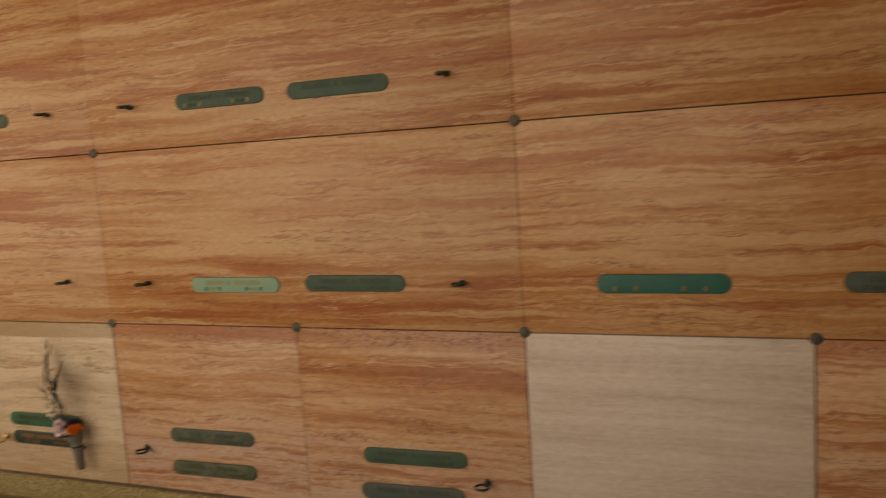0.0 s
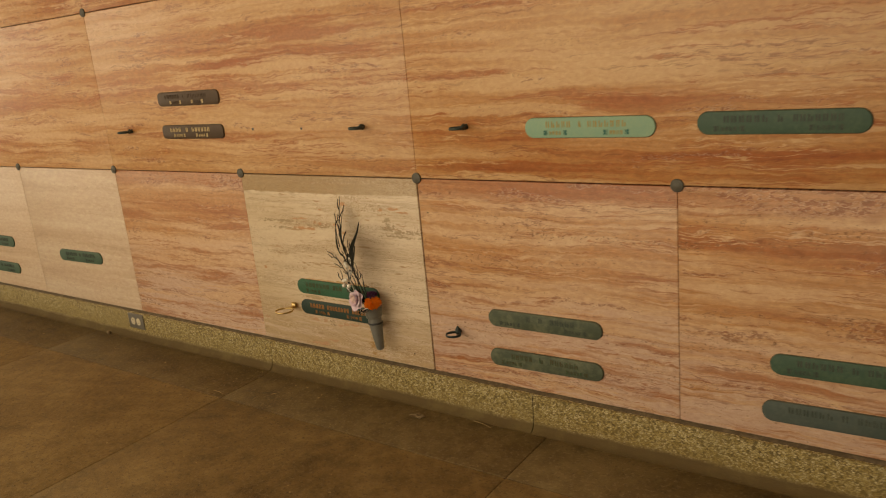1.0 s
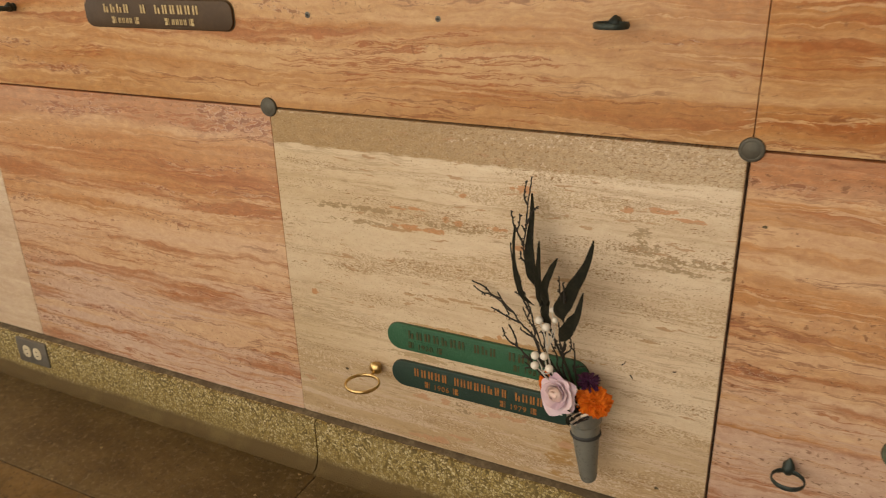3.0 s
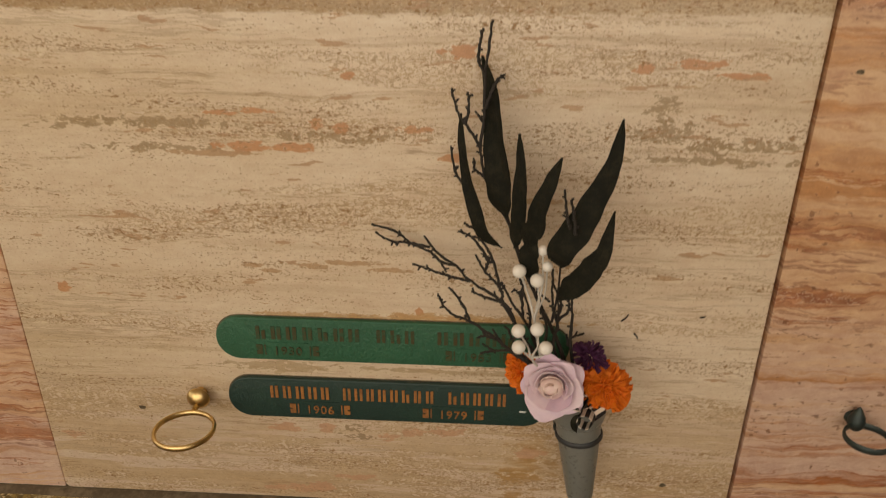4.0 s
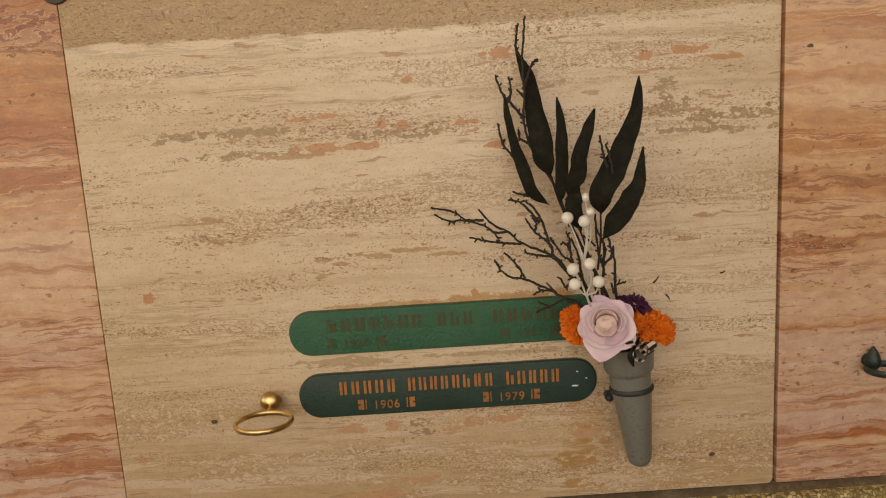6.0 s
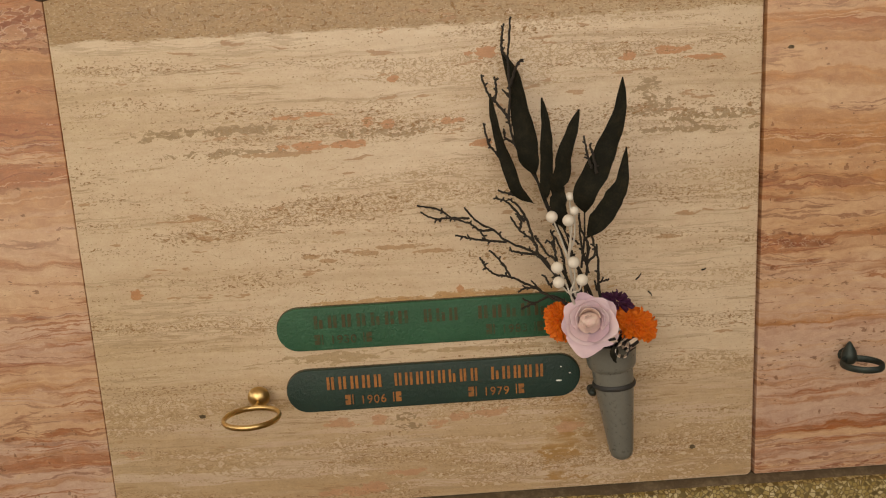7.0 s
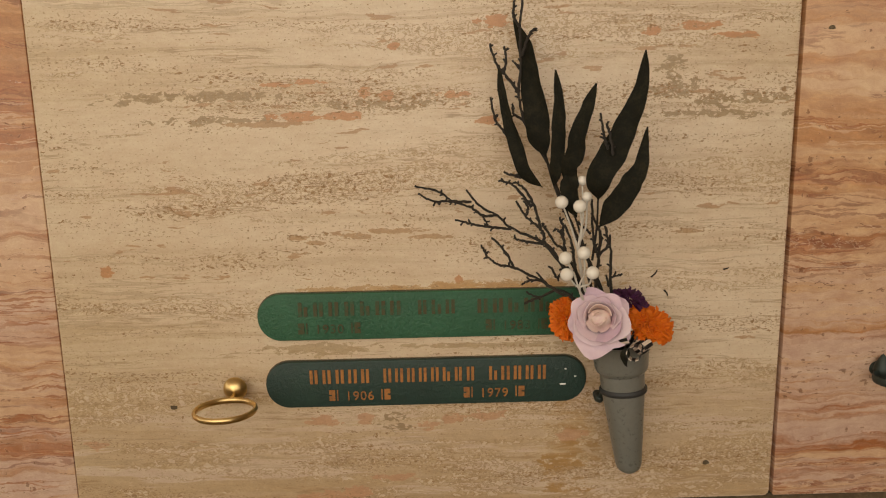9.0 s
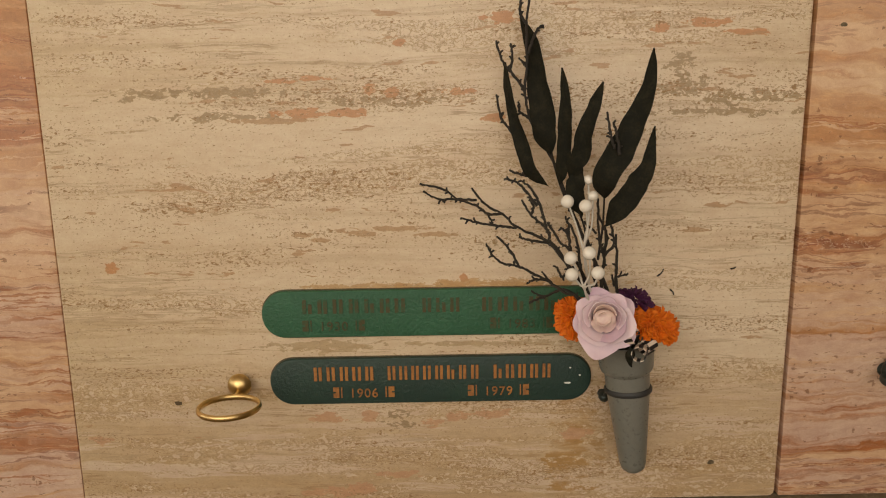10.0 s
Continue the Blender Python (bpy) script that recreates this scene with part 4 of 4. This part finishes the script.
twig_branch("dry black twig branch reaching sideways from the vase", (
    ((mouth, (-0.255, -0.085, 0.411), (-0.267, -0.078, 0.424), (-0.283, -0.062, 0.447), (-0.316, -0.045, 0.461), (-0.331, -0.038, 0.474), (-0.350, -0.032, 0.485), (-0.363, -0.028, 0.501)), 0.0021, 0.0012, 10),
    (((-0.317, -0.044, 0.461), (-0.336, -0.038, 0.462), (-0.356, -0.030, 0.464), (-0.375, -0.026, 0.469)), 0.0018, 0.0012, 5),
    (((-0.332, -0.038, 0.475), (-0.345, -0.030, 0.473), (-0.357, -0.024, 0.481), (-0.377, -0.018, 0.488), (-0.392, -0.014, 0.498), (-0.418, -0.010, 0.504)), 0.0018, 0.0012, 7),
    (((-0.358, -0.026, 0.488), (-0.377, -0.018, 0.488), (-0.398, -0.014, 0.488), (-0.414, -0.012, 0.496)), 0.0018, 0.0012, 5),
    (((-0.346, -0.030, 0.473), (-0.341, -0.032, 0.464)), 0.0015, 0.0011, 1),
    (((-0.285, -0.060, 0.447), (-0.305, -0.052, 0.449), (-0.315, -0.048, 0.452)), 0.0018, 0.0012, 3),
    (((-0.267, -0.078, 0.424), (-0.274, -0.075, 0.415), (-0.279, -0.070, 0.424)), 0.0018, 0.0012, 3),
), 3)
twig_branch("dry black twig branch with many short buds", (
    ((mouth, (-0.261, -0.085, 0.417), (-0.267, -0.078, 0.426), (-0.284, -0.062, 0.448), (-0.285, -0.058, 0.457), (-0.292, -0.054, 0.466), (-0.303, -0.048, 0.475), (-0.312, -0.044, 0.490)), 0.0021, 0.0012, 10),
    (((-0.288, -0.056, 0.464), (-0.294, -0.052, 0.485), (-0.302, -0.048, 0.501), (-0.314, -0.044, 0.511)), 0.0018, 0.0012, 5),
    (((-0.297, -0.050, 0.484), (-0.310, -0.044, 0.502), (-0.319, -0.040, 0.509), (-0.329, -0.036, 0.511)), 0.0018, 0.0012, 5),
    (((-0.307, -0.046, 0.515), (-0.316, -0.040, 0.517), (-0.324, -0.036, 0.520)), 0.0018, 0.0012, 3),
    (((-0.303, -0.048, 0.475), (-0.300, -0.046, 0.483), (-0.304, -0.044, 0.490)), 0.0018, 0.0012, 3),
    ((mouth, (-0.262, -0.075, 0.434), (-0.274, -0.066, 0.448), (-0.287, -0.058, 0.469)), 0.0021, 0.0012, 3),
    (((-0.265, -0.072, 0.439), (-0.267, -0.066, 0.456), (-0.274, -0.062, 0.464)), 0.0018, 0.0012, 3),
    (((-0.267, -0.066, 0.455), (-0.266, -0.062, 0.466), (-0.269, -0.060, 0.473)), 0.0018, 0.0012, 3),
), 5)
twig_branch("low dry black twig branch over the green plaque", (
    ((mouth, (-0.255, -0.085, 0.392), (-0.271, -0.078, 0.399), (-0.287, -0.070, 0.409), (-0.302, -0.062, 0.416), (-0.316, -0.056, 0.422), (-0.330, -0.050, 0.424), (-0.342, -0.046, 0.432), (-0.349, -0.042, 0.444)), 0.0021, 0.0012, 11),
    (((-0.316, -0.056, 0.422), (-0.325, -0.048, 0.439), (-0.338, -0.042, 0.452)), 0.0018, 0.0012, 3),
    (((-0.284, -0.070, 0.408), (-0.293, -0.064, 0.418)), 0.0015, 0.0011, 1),
    (((-0.290, -0.070, 0.411), (-0.301, -0.062, 0.409), (-0.308, -0.058, 0.404)), 0.0018, 0.0012, 3),
    ((mouth, (-0.262, -0.078, 0.397), (-0.286, -0.062, 0.392), (-0.304, -0.052, 0.382)), 0.0021, 0.0012, 3),
    (((-0.289, -0.062, 0.391), (-0.301, -0.054, 0.393)), 0.0015, 0.0011, 1),
), 7)
twig_branch("upright dry black twig branch among the leaves", (
    ((mouth, (-0.232, -0.070, 0.402), (-0.231, -0.074, 0.432), (-0.238, -0.076, 0.457), (-0.240, -0.078, 0.495)), 0.0021, 0.0012, 5),
    (((-0.232, -0.074, 0.435), (-0.221, -0.070, 0.448), (-0.224, -0.068, 0.466)), 0.0018, 0.0012, 3),
    ((mouth, (-0.215, -0.062, 0.402), (-0.216, -0.064, 0.426), (-0.218, -0.066, 0.457)), 0.0021, 0.0012, 3),
    (((-0.215, -0.062, 0.411), (-0.202, -0.056, 0.412)), 0.0015, 0.0011, 1),
    (((-0.217, -0.062, 0.401), (-0.220, -0.060, 0.413)), 0.0015, 0.0011, 1),
    ((mouth, (-0.238, -0.072, 0.403), (-0.241, -0.076, 0.430), (-0.251, -0.080, 0.457)), 0.0021, 0.0012, 3),
    (((-0.234, -0.074, 0.439), (-0.229, -0.074, 0.455), (-0.240, -0.076, 0.481)), 0.0018, 0.0012, 3),
    (((-0.241, -0.078, 0.460), (-0.254, -0.082, 0.473)), 0.0015, 0.0011, 1),
    ((mouth, (-0.251, -0.078, 0.412), (-0.259, -0.078, 0.448), (-0.266, -0.074, 0.469)), 0.0021, 0.0012, 3),
), 13)
twig_branch("tall dry black twig branch leaning on the wall", (
    ((mouth, (-0.226, -0.062, 0.400), (-0.252, -0.062, 0.455), (-0.270, -0.060, 0.500), (-0.282, -0.058, 0.531), (-0.296, -0.054, 0.555), (-0.305, -0.052, 0.573), (-0.310, -0.050, 0.600), (-0.308, -0.046, 0.631), (-0.308, -0.040, 0.663), (-0.306, -0.038, 0.684), (-0.303, -0.036, 0.711)), 0.0021, 0.0012, 11),
    (((-0.309, -0.040, 0.666), (-0.314, -0.038, 0.676), (-0.314, -0.038, 0.688), (-0.311, -0.036, 0.704)), 0.0018, 0.0012, 5),
    (((-0.307, -0.046, 0.636), (-0.299, -0.040, 0.657), (-0.293, -0.038, 0.664)), 0.0018, 0.0012, 3),
    (((-0.310, -0.050, 0.601), (-0.320, -0.044, 0.615), (-0.331, -0.038, 0.629), (-0.338, -0.033, 0.650)), 0.0018, 0.0012, 5),
    (((-0.324, -0.042, 0.620), (-0.322, -0.038, 0.634), (-0.323, -0.034, 0.647)), 0.0018, 0.0012, 3),
    (((-0.311, -0.056, 0.540), (-0.325, -0.046, 0.562), (-0.333, -0.040, 0.574), (-0.338, -0.036, 0.597)), 0.0018, 0.0012, 5),
    (((-0.306, -0.052, 0.574), (-0.315, -0.048, 0.580), (-0.316, -0.046, 0.590)), 0.0018, 0.0012, 3),
    (((-0.309, -0.047, 0.624), (-0.316, -0.044, 0.633)), 0.0015, 0.0011, 1),
    (((-0.230, -0.100, 0.546), (-0.233, -0.098, 0.556), (-0.237, -0.094, 0.580)), 0.0018, 0.0012, 3),
    (((-0.225, -0.100, 0.540), (-0.228, -0.096, 0.561), (-0.231, -0.094, 0.570)), 0.0018, 0.0012, 3),
), 8)

pearls = thing("pearl_spray", (0, 0, 0), "spray of pearly white berries on white wire", "artificial berries")
PEARLS = ((-0.271, -0.081, 0.493), (-0.255, -0.093, 0.490), (-0.270, -0.100, 0.440), (-0.253, -0.106, 0.446), (-0.269, -0.103, 0.424), (-0.244, -0.106, 0.426), (-0.2455, -0.080, 0.498), (-0.2505, -0.079, 0.514))
for i, p in enumerate(PEARLS):
    p = Vector(p)
    bm = bmesh.new()
    bmesh.ops.create_uvsphere(bm, u_segments=20, v_segments=14, radius=0.0066 if i < 6 else 0.005)
    bmesh.ops.translate(bm, verts=bm.verts, vec=p)
    part("berry", bm, PEARL, pearls)
    fork = Vector((-0.255, -0.098, 0.407)) if p.z < 0.45 else Vector((-0.254, -0.086, 0.44))
    part("wire", tube(bmesh.new(), smooth_path([mouth, (-0.236, -0.074, 0.37), fork, fork.lerp(p, 0.55) + Vector((0.003, 0.002, -0.004)), p], 5), 0.0012, 0.0009, 6), WIRE, pearls)


# ---- the flowers ----
def flower_axis(centre, facing):
    z = Vector(facing).normalized()
    x = Vector((0, 0, 1)).cross(z).normalized()
    y = z.cross(x)
    return Matrix(((x.x, y.x, z.x, centre[0]), (x.y, y.y, z.y, centre[1]), (x.z, y.z, z.z, centre[2]), (0, 0, 0, 1)))


def rose(centre, facing, size):
    top = thing("rose", (0, 0, 0), "lilac-pink artificial rose, open, in the grey vase", "artificial flower")
    m = flower_axis(centre, facing)
    rng = random.Random(11)

    def petal(angle, spread, r0, r1, h0, h1, curl, material, shift=0.0):
        tip = rng.uniform(0.9, 1.05)
        ph = rng.uniform(0, 6)

        def shape(u, v):
            end = 1.0 - (0.26 * abs(u) ** 1.25 if curl > 0.4 else 0.18 * abs(u) ** 1.7) - 0.06 * math.cos(2.2 * u + ph) - 0.03 * math.cos(7 * u + ph)
            vv = v * end
            r = (r0 + (r1 - r0) * vv ** 0.85) * size * tip
            a = angle + u * spread * (0.55 + 0.45 * math.sin(min(1.0, vv * 1.15) * math.pi / 2))
            h = (h0 + (h1 - h0) * vv ** 1.1 - curl * max(0.0, vv - 0.60) ** 1.5) * size
            r += curl * 0.35 * max(0.0, vv - 0.60) * size
            h -= 0.10 * size * curl * max(0.0, abs(u) - 0.6) * vv
            ruffle = 0.035 * size * vv * math.sin(4 * u + ph)
            drift = shift * size * vv
            return m @ Vector((r * math.cos(a) + 0.3 * drift, r * math.sin(a) + drift, h + ruffle))
        part("petal", sheet(bmesh.new(), shape, 12, 10, 0.0007), material, top)
    # from the outside in: five spread petals, a ring half open, a cup, and the closed heart above a cleft
    for k in range(5):
        a = -1.75 + k * 2 * math.pi / 5 + rng.uniform(-0.10, 0.10)
        petal(a, 0.90, 0.15, 0.97 - 0.13 * math.sin(a) + rng.uniform(-0.03, 0.03), -0.40, 0.06 + rng.uniform(-0.06, 0.06), 0.8, PETAL)
    for k in range(4):
        a = 0.95 + k * 2 * math.pi / 4 + rng.uniform(-0.15, 0.15)
        petal(a, 0.98, 0.18, 0.84 - 0.08 * math.sin(a), -0.30, 0.32 + rng.uniform(-0.08, 0.08), 0.7, PETAL, 0.05)
    for a, spread, reach, high in ((2.75, 1.0, 0.66, 0.42), (0.25, 0.95, 0.64, 0.44), (1.5, 0.9, 0.60, 0.40)):
        petal(a, spread, 0.20, reach, -0.3, high, 0.45, PETAL, 0.10)
    for a, spread, reach, high in ((-2.25, 0.85, 0.72, 0.44), (-0.85, 0.85, 0.68, 0.50)):
        petal(a, spread, 0.24, reach, -0.3, high, 0.35, PETAL, 0.02)
    for a, spread, reach, high in ((2.5, 1.0, 0.50, 0.48), (0.5, 1.0, 0.48, 0.50)):
        petal(a, spread, 0.34, reach, -0.2, high, 0.25, PETAL, 0.10)
    petal(1.5, 1.35, 0.33, 0.37, -0.1, 0.58, 0.15, PETAL_HEART, 0.12)
    bm = bmesh.new()
    bmesh.ops.create_uvsphere(bm, u_segments=28, v_segments=18, radius=0.29 * size, matrix=m @ Matrix.Translation((0.02 * size, 0.06 * size, 0.20 * size)) @ Matrix.Diagonal((1.2, 0.95, 0.85, 1)))
    part("bud", bm, PETAL_HEART, top)
    petal(-0.75, 1.15, 0.40, 0.17, 0.05, 0.52, 0.0, PETAL_HEART, 0.04)
    petal(-2.30, 1.05, 0.42, 0.22, 0.05, 0.50, 0.0, PETAL_HEART, 0.04)
    petal(1.9, 0.9, 0.27, 0.13, 0.25, 0.62, 0.0, PETAL_HEART, 0.10)
    back = m @ Vector((0, 0, -0.3 * size))
    part("stem", tube(bmesh.new(), smooth_path([back, back.lerp(mouth, 0.5) + Vector((0, 0.01, 0.004)), mouth + Vector((0, 0, -0.02))], 6), 0.0024, 0.0024, 8), TWIG, top)
    return top


rose((-0.2345, -0.094, 0.3745), (-0.22, -1.0, 0.26), 0.0325)


def pompon(name, label, centre, facing, size, count, material, seed, deep=0.6, narrow=1.0):
    """A marigold-like head: ruffled tongues packed in a dome."""
    top = thing(name, (0, 0, 0), label, "artificial flower")
    m = flower_axis(centre, facing)
    rng = random.Random(seed)
    bm = bmesh.new()
    for i in range(count):
        f = (i + 0.5) / count
        polar = math.acos(1 - 1.25 * f)
        a = i * 2.39996 + rng.uniform(-0.2, 0.2)
        d = Vector((math.sin(polar) * math.cos(a), math.sin(polar) * math.sin(a), math.cos(polar) * deep - 0.10))
        side = d.cross(Vector((rng.uniform(-1, 1), rng.uniform(-1, 1), rng.uniform(0, 1)))).normalized()
        out = side.cross(d).normalized()
        long, wide = size * rng.uniform(0.84, 1.14), size * rng.uniform(0.10, 0.18) * narrow

        def shape(u, v, d=d, side=side, out=out, long=long, wide=wide, ph=rng.uniform(0, 6)):
            w = wide * (0.35 + 0.65 * v) * (1 - 0.12 * math.cos(5 * u + ph) * v)
            lift = 0.09 * size * math.sin(3.5 * u + ph) * v + 0.16 * size * v * v * math.cos(ph)
            return m @ (d * long * (0.25 + 0.75 * v * (1 - 0.14 * u * u)) + side * u * w + out * lift)
        sheet(bm, shape, 4, 3, 0.0006)
    part("head", bm, material, top)
    back = m @ Vector((0, 0, -0.1 * size))
    part("stem", tube(bmesh.new(), smooth_path([back, back.lerp(mouth, 0.6) + Vector((0, 0.004, 0.002)), mouth + Vector((0, 0, -0.015))], 5), 0.002, 0.002, 8), TWIG, top)
    return top


pompon("marigold", "bright orange artificial marigold beside the pink rose", (-0.261, -0.062, 0.367), (-0.75, -0.65, 0.05), 0.0230, 190, ORANGE, 4, 0.55)
pompon("marigold", "bright orange artificial marigold over the vase rim", (-0.178, -0.074, 0.365), (0.22, -0.36, 0.90), 0.0275, 240, ORANGE, 6, 0.36)
pompon("aster", "dark purple artificial flower behind the orange marigold", (-0.194, -0.056, 0.386), (0.1, -0.3, 0.95), 0.0195, 60, PURPLE, 9, 0.5, 0.8)

# striped ribbon loops under the rose
ribbon = thing("ribbon_bow", (-0.199, -0.098, 0.342), "black and cream striped ribbon curled under the rose", "ribbon")
for centre, axis, r, wide, arc in (((0.0, -0.003, -0.001), (-0.30, -0.9, 0.12), 0.0078, 0.015, 0.96), ((0.010, 0.004, 0.004), (-0.75, -0.55, -0.2), 0.0082, 0.012, 0.85), ((-0.008, 0.002, 0.015), (0.65, -0.6, 0.35), 0.0092, 0.011, 0.7)):
    m = Matrix.Translation(centre) @ Vector(axis).to_track_quat("Z", "Y").to_matrix().to_4x4()
    for part_name, material, phase in (("dark_stripe", STRIPE_DARK, 0), ("light_stripe", STRIPE_LIGHT, 1)):
        bm = bmesh.new()
        n = 11
        for i in range(phase, n, 2):
            def shape(u, v, i=i, r=r, m=m, wide=wide, arc=arc):
                a = 2 * math.pi * arc * (i + (u + 1) / 2) / n
                return m @ Vector((r * (1 - 0.012 * i) * math.cos(a), r * (1 - 0.012 * i) * math.sin(a), (v - 0.5) * wide))
            sheet(bm, shape, 3, 2, 0.0007)
        part(part_name, bm, material, ribbon)
part("ribbon_tail", sheet(bmesh.new(), leaf_shape((-0.006, -0.002, 0.004), (-0.014, -0.008, -0.002), (-0.009, -0.009, -0.013), 0.011, (0, -1, 0.2), 0.2, 0.3), 4, 8, 0.0006), LEAF, ribbon)


# ---- small marks and litter ----
for x, z, r in ((-0.717, 0.935, 0.0052), (-0.473, 0.934, 0.0046)):
    s = thing("screw_plug", (x, 0.0, z), "small dark old screw sunk in orange travertine", "screw")
    part("washer", lathe(bmesh.new(), [(r, -0.001), (r, 0.0008), (r * 0.62, 0.0012), (r * 0.6, 0.0006), (0, 0.0006)], pose(0, 0, 0, 90), 16), STEEL, s)
    part("screw", lathe(bmesh.new(), [(r * 0.5, 0), (r * 0.48, 0.0016), (r * 0.2, 0.0020), (0, 0.0020)], pose(0, 0, 0, 90), 12), RUBBER, s)
# dark bumps on the stone; the two low ones stand for holes
for x, z, r in ((-0.082, 0.169, 0.0042), (-0.700, 0.254, 0.0040), (0.03, 0.664, 0.003)):
    bm = bmesh.new()
    bmesh.ops.create_icosphere(bm, subdivisions=2, radius=r)
    for v in bm.verts:
        v.co = Vector((v.co.x * 1.2, v.co.y * 0.35, v.co.z * 0.8)) * (1 + 0.35 * noise.noise(v.co * 400 + Vector((x * 50, 0, 0))))
        v.co += Vector((x, 0.0, z))
    tagged(part("dark_spot", bm, GRIME_SHADE), "small dark bump on the stone", "dirt")

for x, z, turn, L in ((-0.152, 0.400, 52, 0.011), (-0.138, 0.377, -58, 0.008), (-0.071, 0.404, 20, 0.006)):
    d = Vector((math.cos(radians(turn)), 0, math.sin(radians(turn)))) * L / 2
    c = Vector((x, -0.0022, z))
    tagged(part("leaf_bit", tube(bmesh.new(), smooth_path([c - d, c + Vector((0.0012, -0.0006, 0)), c + d], 5), 0.0010, 0.0005, 5), TWIG), "thin dark dry leaf bit clinging to cream travertine", "litter")

rng = random.Random(21)
clump = thing("dried_flower", (-0.004, -0.118, 0.0), "small dried brown plant clump lying on the concrete", "litter")
for k in range(13):
    a = rng.uniform(0, 6.28)
    d = Vector((math.cos(a), math.sin(a) * 0.7, 0))
    L = rng.uniform(0.014, 0.034)
    b = Vector((rng.uniform(-0.016, 0.016), rng.uniform(-0.010, 0.010), 0.0025))
    part("dry_leaf", sheet(bmesh.new(), leaf_shape(b, b + d * L * 0.5 + Vector((0, 0, rng.uniform(0.004, 0.018))), b + d * L + Vector((0, 0, rng.uniform(0.0, 0.010))), rng.uniform(0.005, 0.011), (0.2, -0.2, 1), 0.5, rng.uniform(-1, 1)), 4, 8, 0.0007), DRIED, clump)
for x, y, turn, L in ((-0.815, -0.268, -6, 0.062), (0.21, -0.062, -12, 0.075), (-0.60, -0.19, 40, 0.02)):
    d = Vector((math.cos(radians(turn)), math.sin(radians(turn)), 0)) * L / 2
    c = Vector((x, y, 0.0016))
    tagged(part("straw", tube(bmesh.new(), smooth_path([c - d, c + Vector((0, 0.002, 0.001)), c + d], 6), 0.0011, 0.0008, 6), STRAW), "short pale dry straw on the concrete floor", "litter")
bm = bmesh.new()
bmesh.ops.create_icosphere(bm, subdivisions=2, radius=0.0085)
for v in bm.verts:
    v.co *= 1 + 0.35 * noise.noise(v.co * 150)
    v.co += Vector((-1.862, -0.054, 0.006))
tagged(part("seed_pod", bm, DRIED), "small round brown seed pod at the foot of the base", "litter")
bm = bmesh.new()
for k in range(70):
    c = Vector((rng.uniform(-2.4, 0.5), -0.055 - rng.random() ** 1.6 * 0.75, 0.0))
    s = rng.uniform(0.0012, 0.004)
    a = rng.uniform(0, 3.14)
    vs = [bm.verts.new(c + Vector((math.cos(a + q) * s * w, math.sin(a + q) * s, h))) for h, w in ((0.0, 1.6), (s * 0.4, 1.0)) for q in (0, 2.1, 4.2)]
    for f in ((0, 1, 2), (3, 5, 4), (0, 3, 4, 1), (1, 4, 5, 2), (2, 5, 3, 0)):
        bm.faces.new([vs[i] for i in f])
tagged(part("floor_crumbs", bm, STRAW, smooth=False), "pale crumbs and dry bits scattered on the concrete", "litter", kind="stuff")

# ---- rosettes over the joints ----
first = rosette_mesh()
first.parent = wall_north
first.location = (0, 0, ROW_2)
for k in range(-6, 7):
    for z in (ROW_2, ROW_3, ROW_4):
        if (z == ROW_2 and k) or (z != ROW_2 and k % 2 == 0):
            share("rosette", first.data, wall_north, (k * COL, 0, z))


# ---- the stone slabs of the wall ----
def slab_mesh(w, h, material, bevel=0.0012, corner=0.002):
    ob = part("panel", plate(bmesh.new(), round_rect(w, h, corner, 3), 0.024, 0.0, bevel, 2), material)
    ob.parent = wall_north
    return ob


def wall_slab(x0, x1, z0, z1, material, bevel=0.0012, corner=0.002, proud=0.0):
    ob = slab_mesh(x1 - x0, z1 - z0, material, bevel, corner)
    ob.location = ((x0 + x1) / 2, -proud, (z0 + z1) / 2)
    return ob


LOWER = {-4: PALE, -3: PALE, -1: CREAM, 2: SILVER}
for k in range(-7, 6):
    a, b = k * COL + 0.0007, (k + 1) * COL - 0.0007
    stone = LOWER.get(k, RED)
    if k == -1:
        a, b = a - 0.0004, -0.0040
    if k == 2:
        a, b = a + 0.0018, b - 0.0030
    wall_slab(a, b, LOW, ROW_2 - 0.0032, stone, 0.0014 if k in (-1, 2) else 0.0010, 0.007 if k == -1 else 0.002, 0.0006 if k == -1 else 0.0)
for z0, z1 in ((ROW_2, ROW_3), (ROW_3, ROW_4), (ROW_4, TOP)):
    for k in range(-4, 4):
        wall_slab(k * 2 * COL + 0.0006, (k + 1) * 2 * COL - 0.0006, z0 + 0.0006, z1 - 0.0032, RED_ROW)

# ---- the concrete slabs of the floor ----
for k in range(-5, 5):
    x0, x1 = -0.77 + 1.2 * k + 0.0015, -0.77 + 1.2 * (k + 1) - 0.0015
    for y0, y1 in ((-0.2935, 0.02), (-1.4985, -0.2965), (-2.6985, -1.5015), (-3.8, -2.7015)):
        bm = bmesh.new()
        me_w, me_h = x1 - x0, y1 - y0
        plate(bm, round_rect(me_w, me_h, 0.004, 2), 0.05, 0.0, 0.0018, 2)
        ob = part("slab", bm, STRIP_CONCRETE if y1 > 0 else CONCRETE, floor)
        ob.rotation_euler = (radians(-90), 0, 0)
        ob.location = ((x0 + x1) / 2, (y0 + y1) / 2, 0.0)
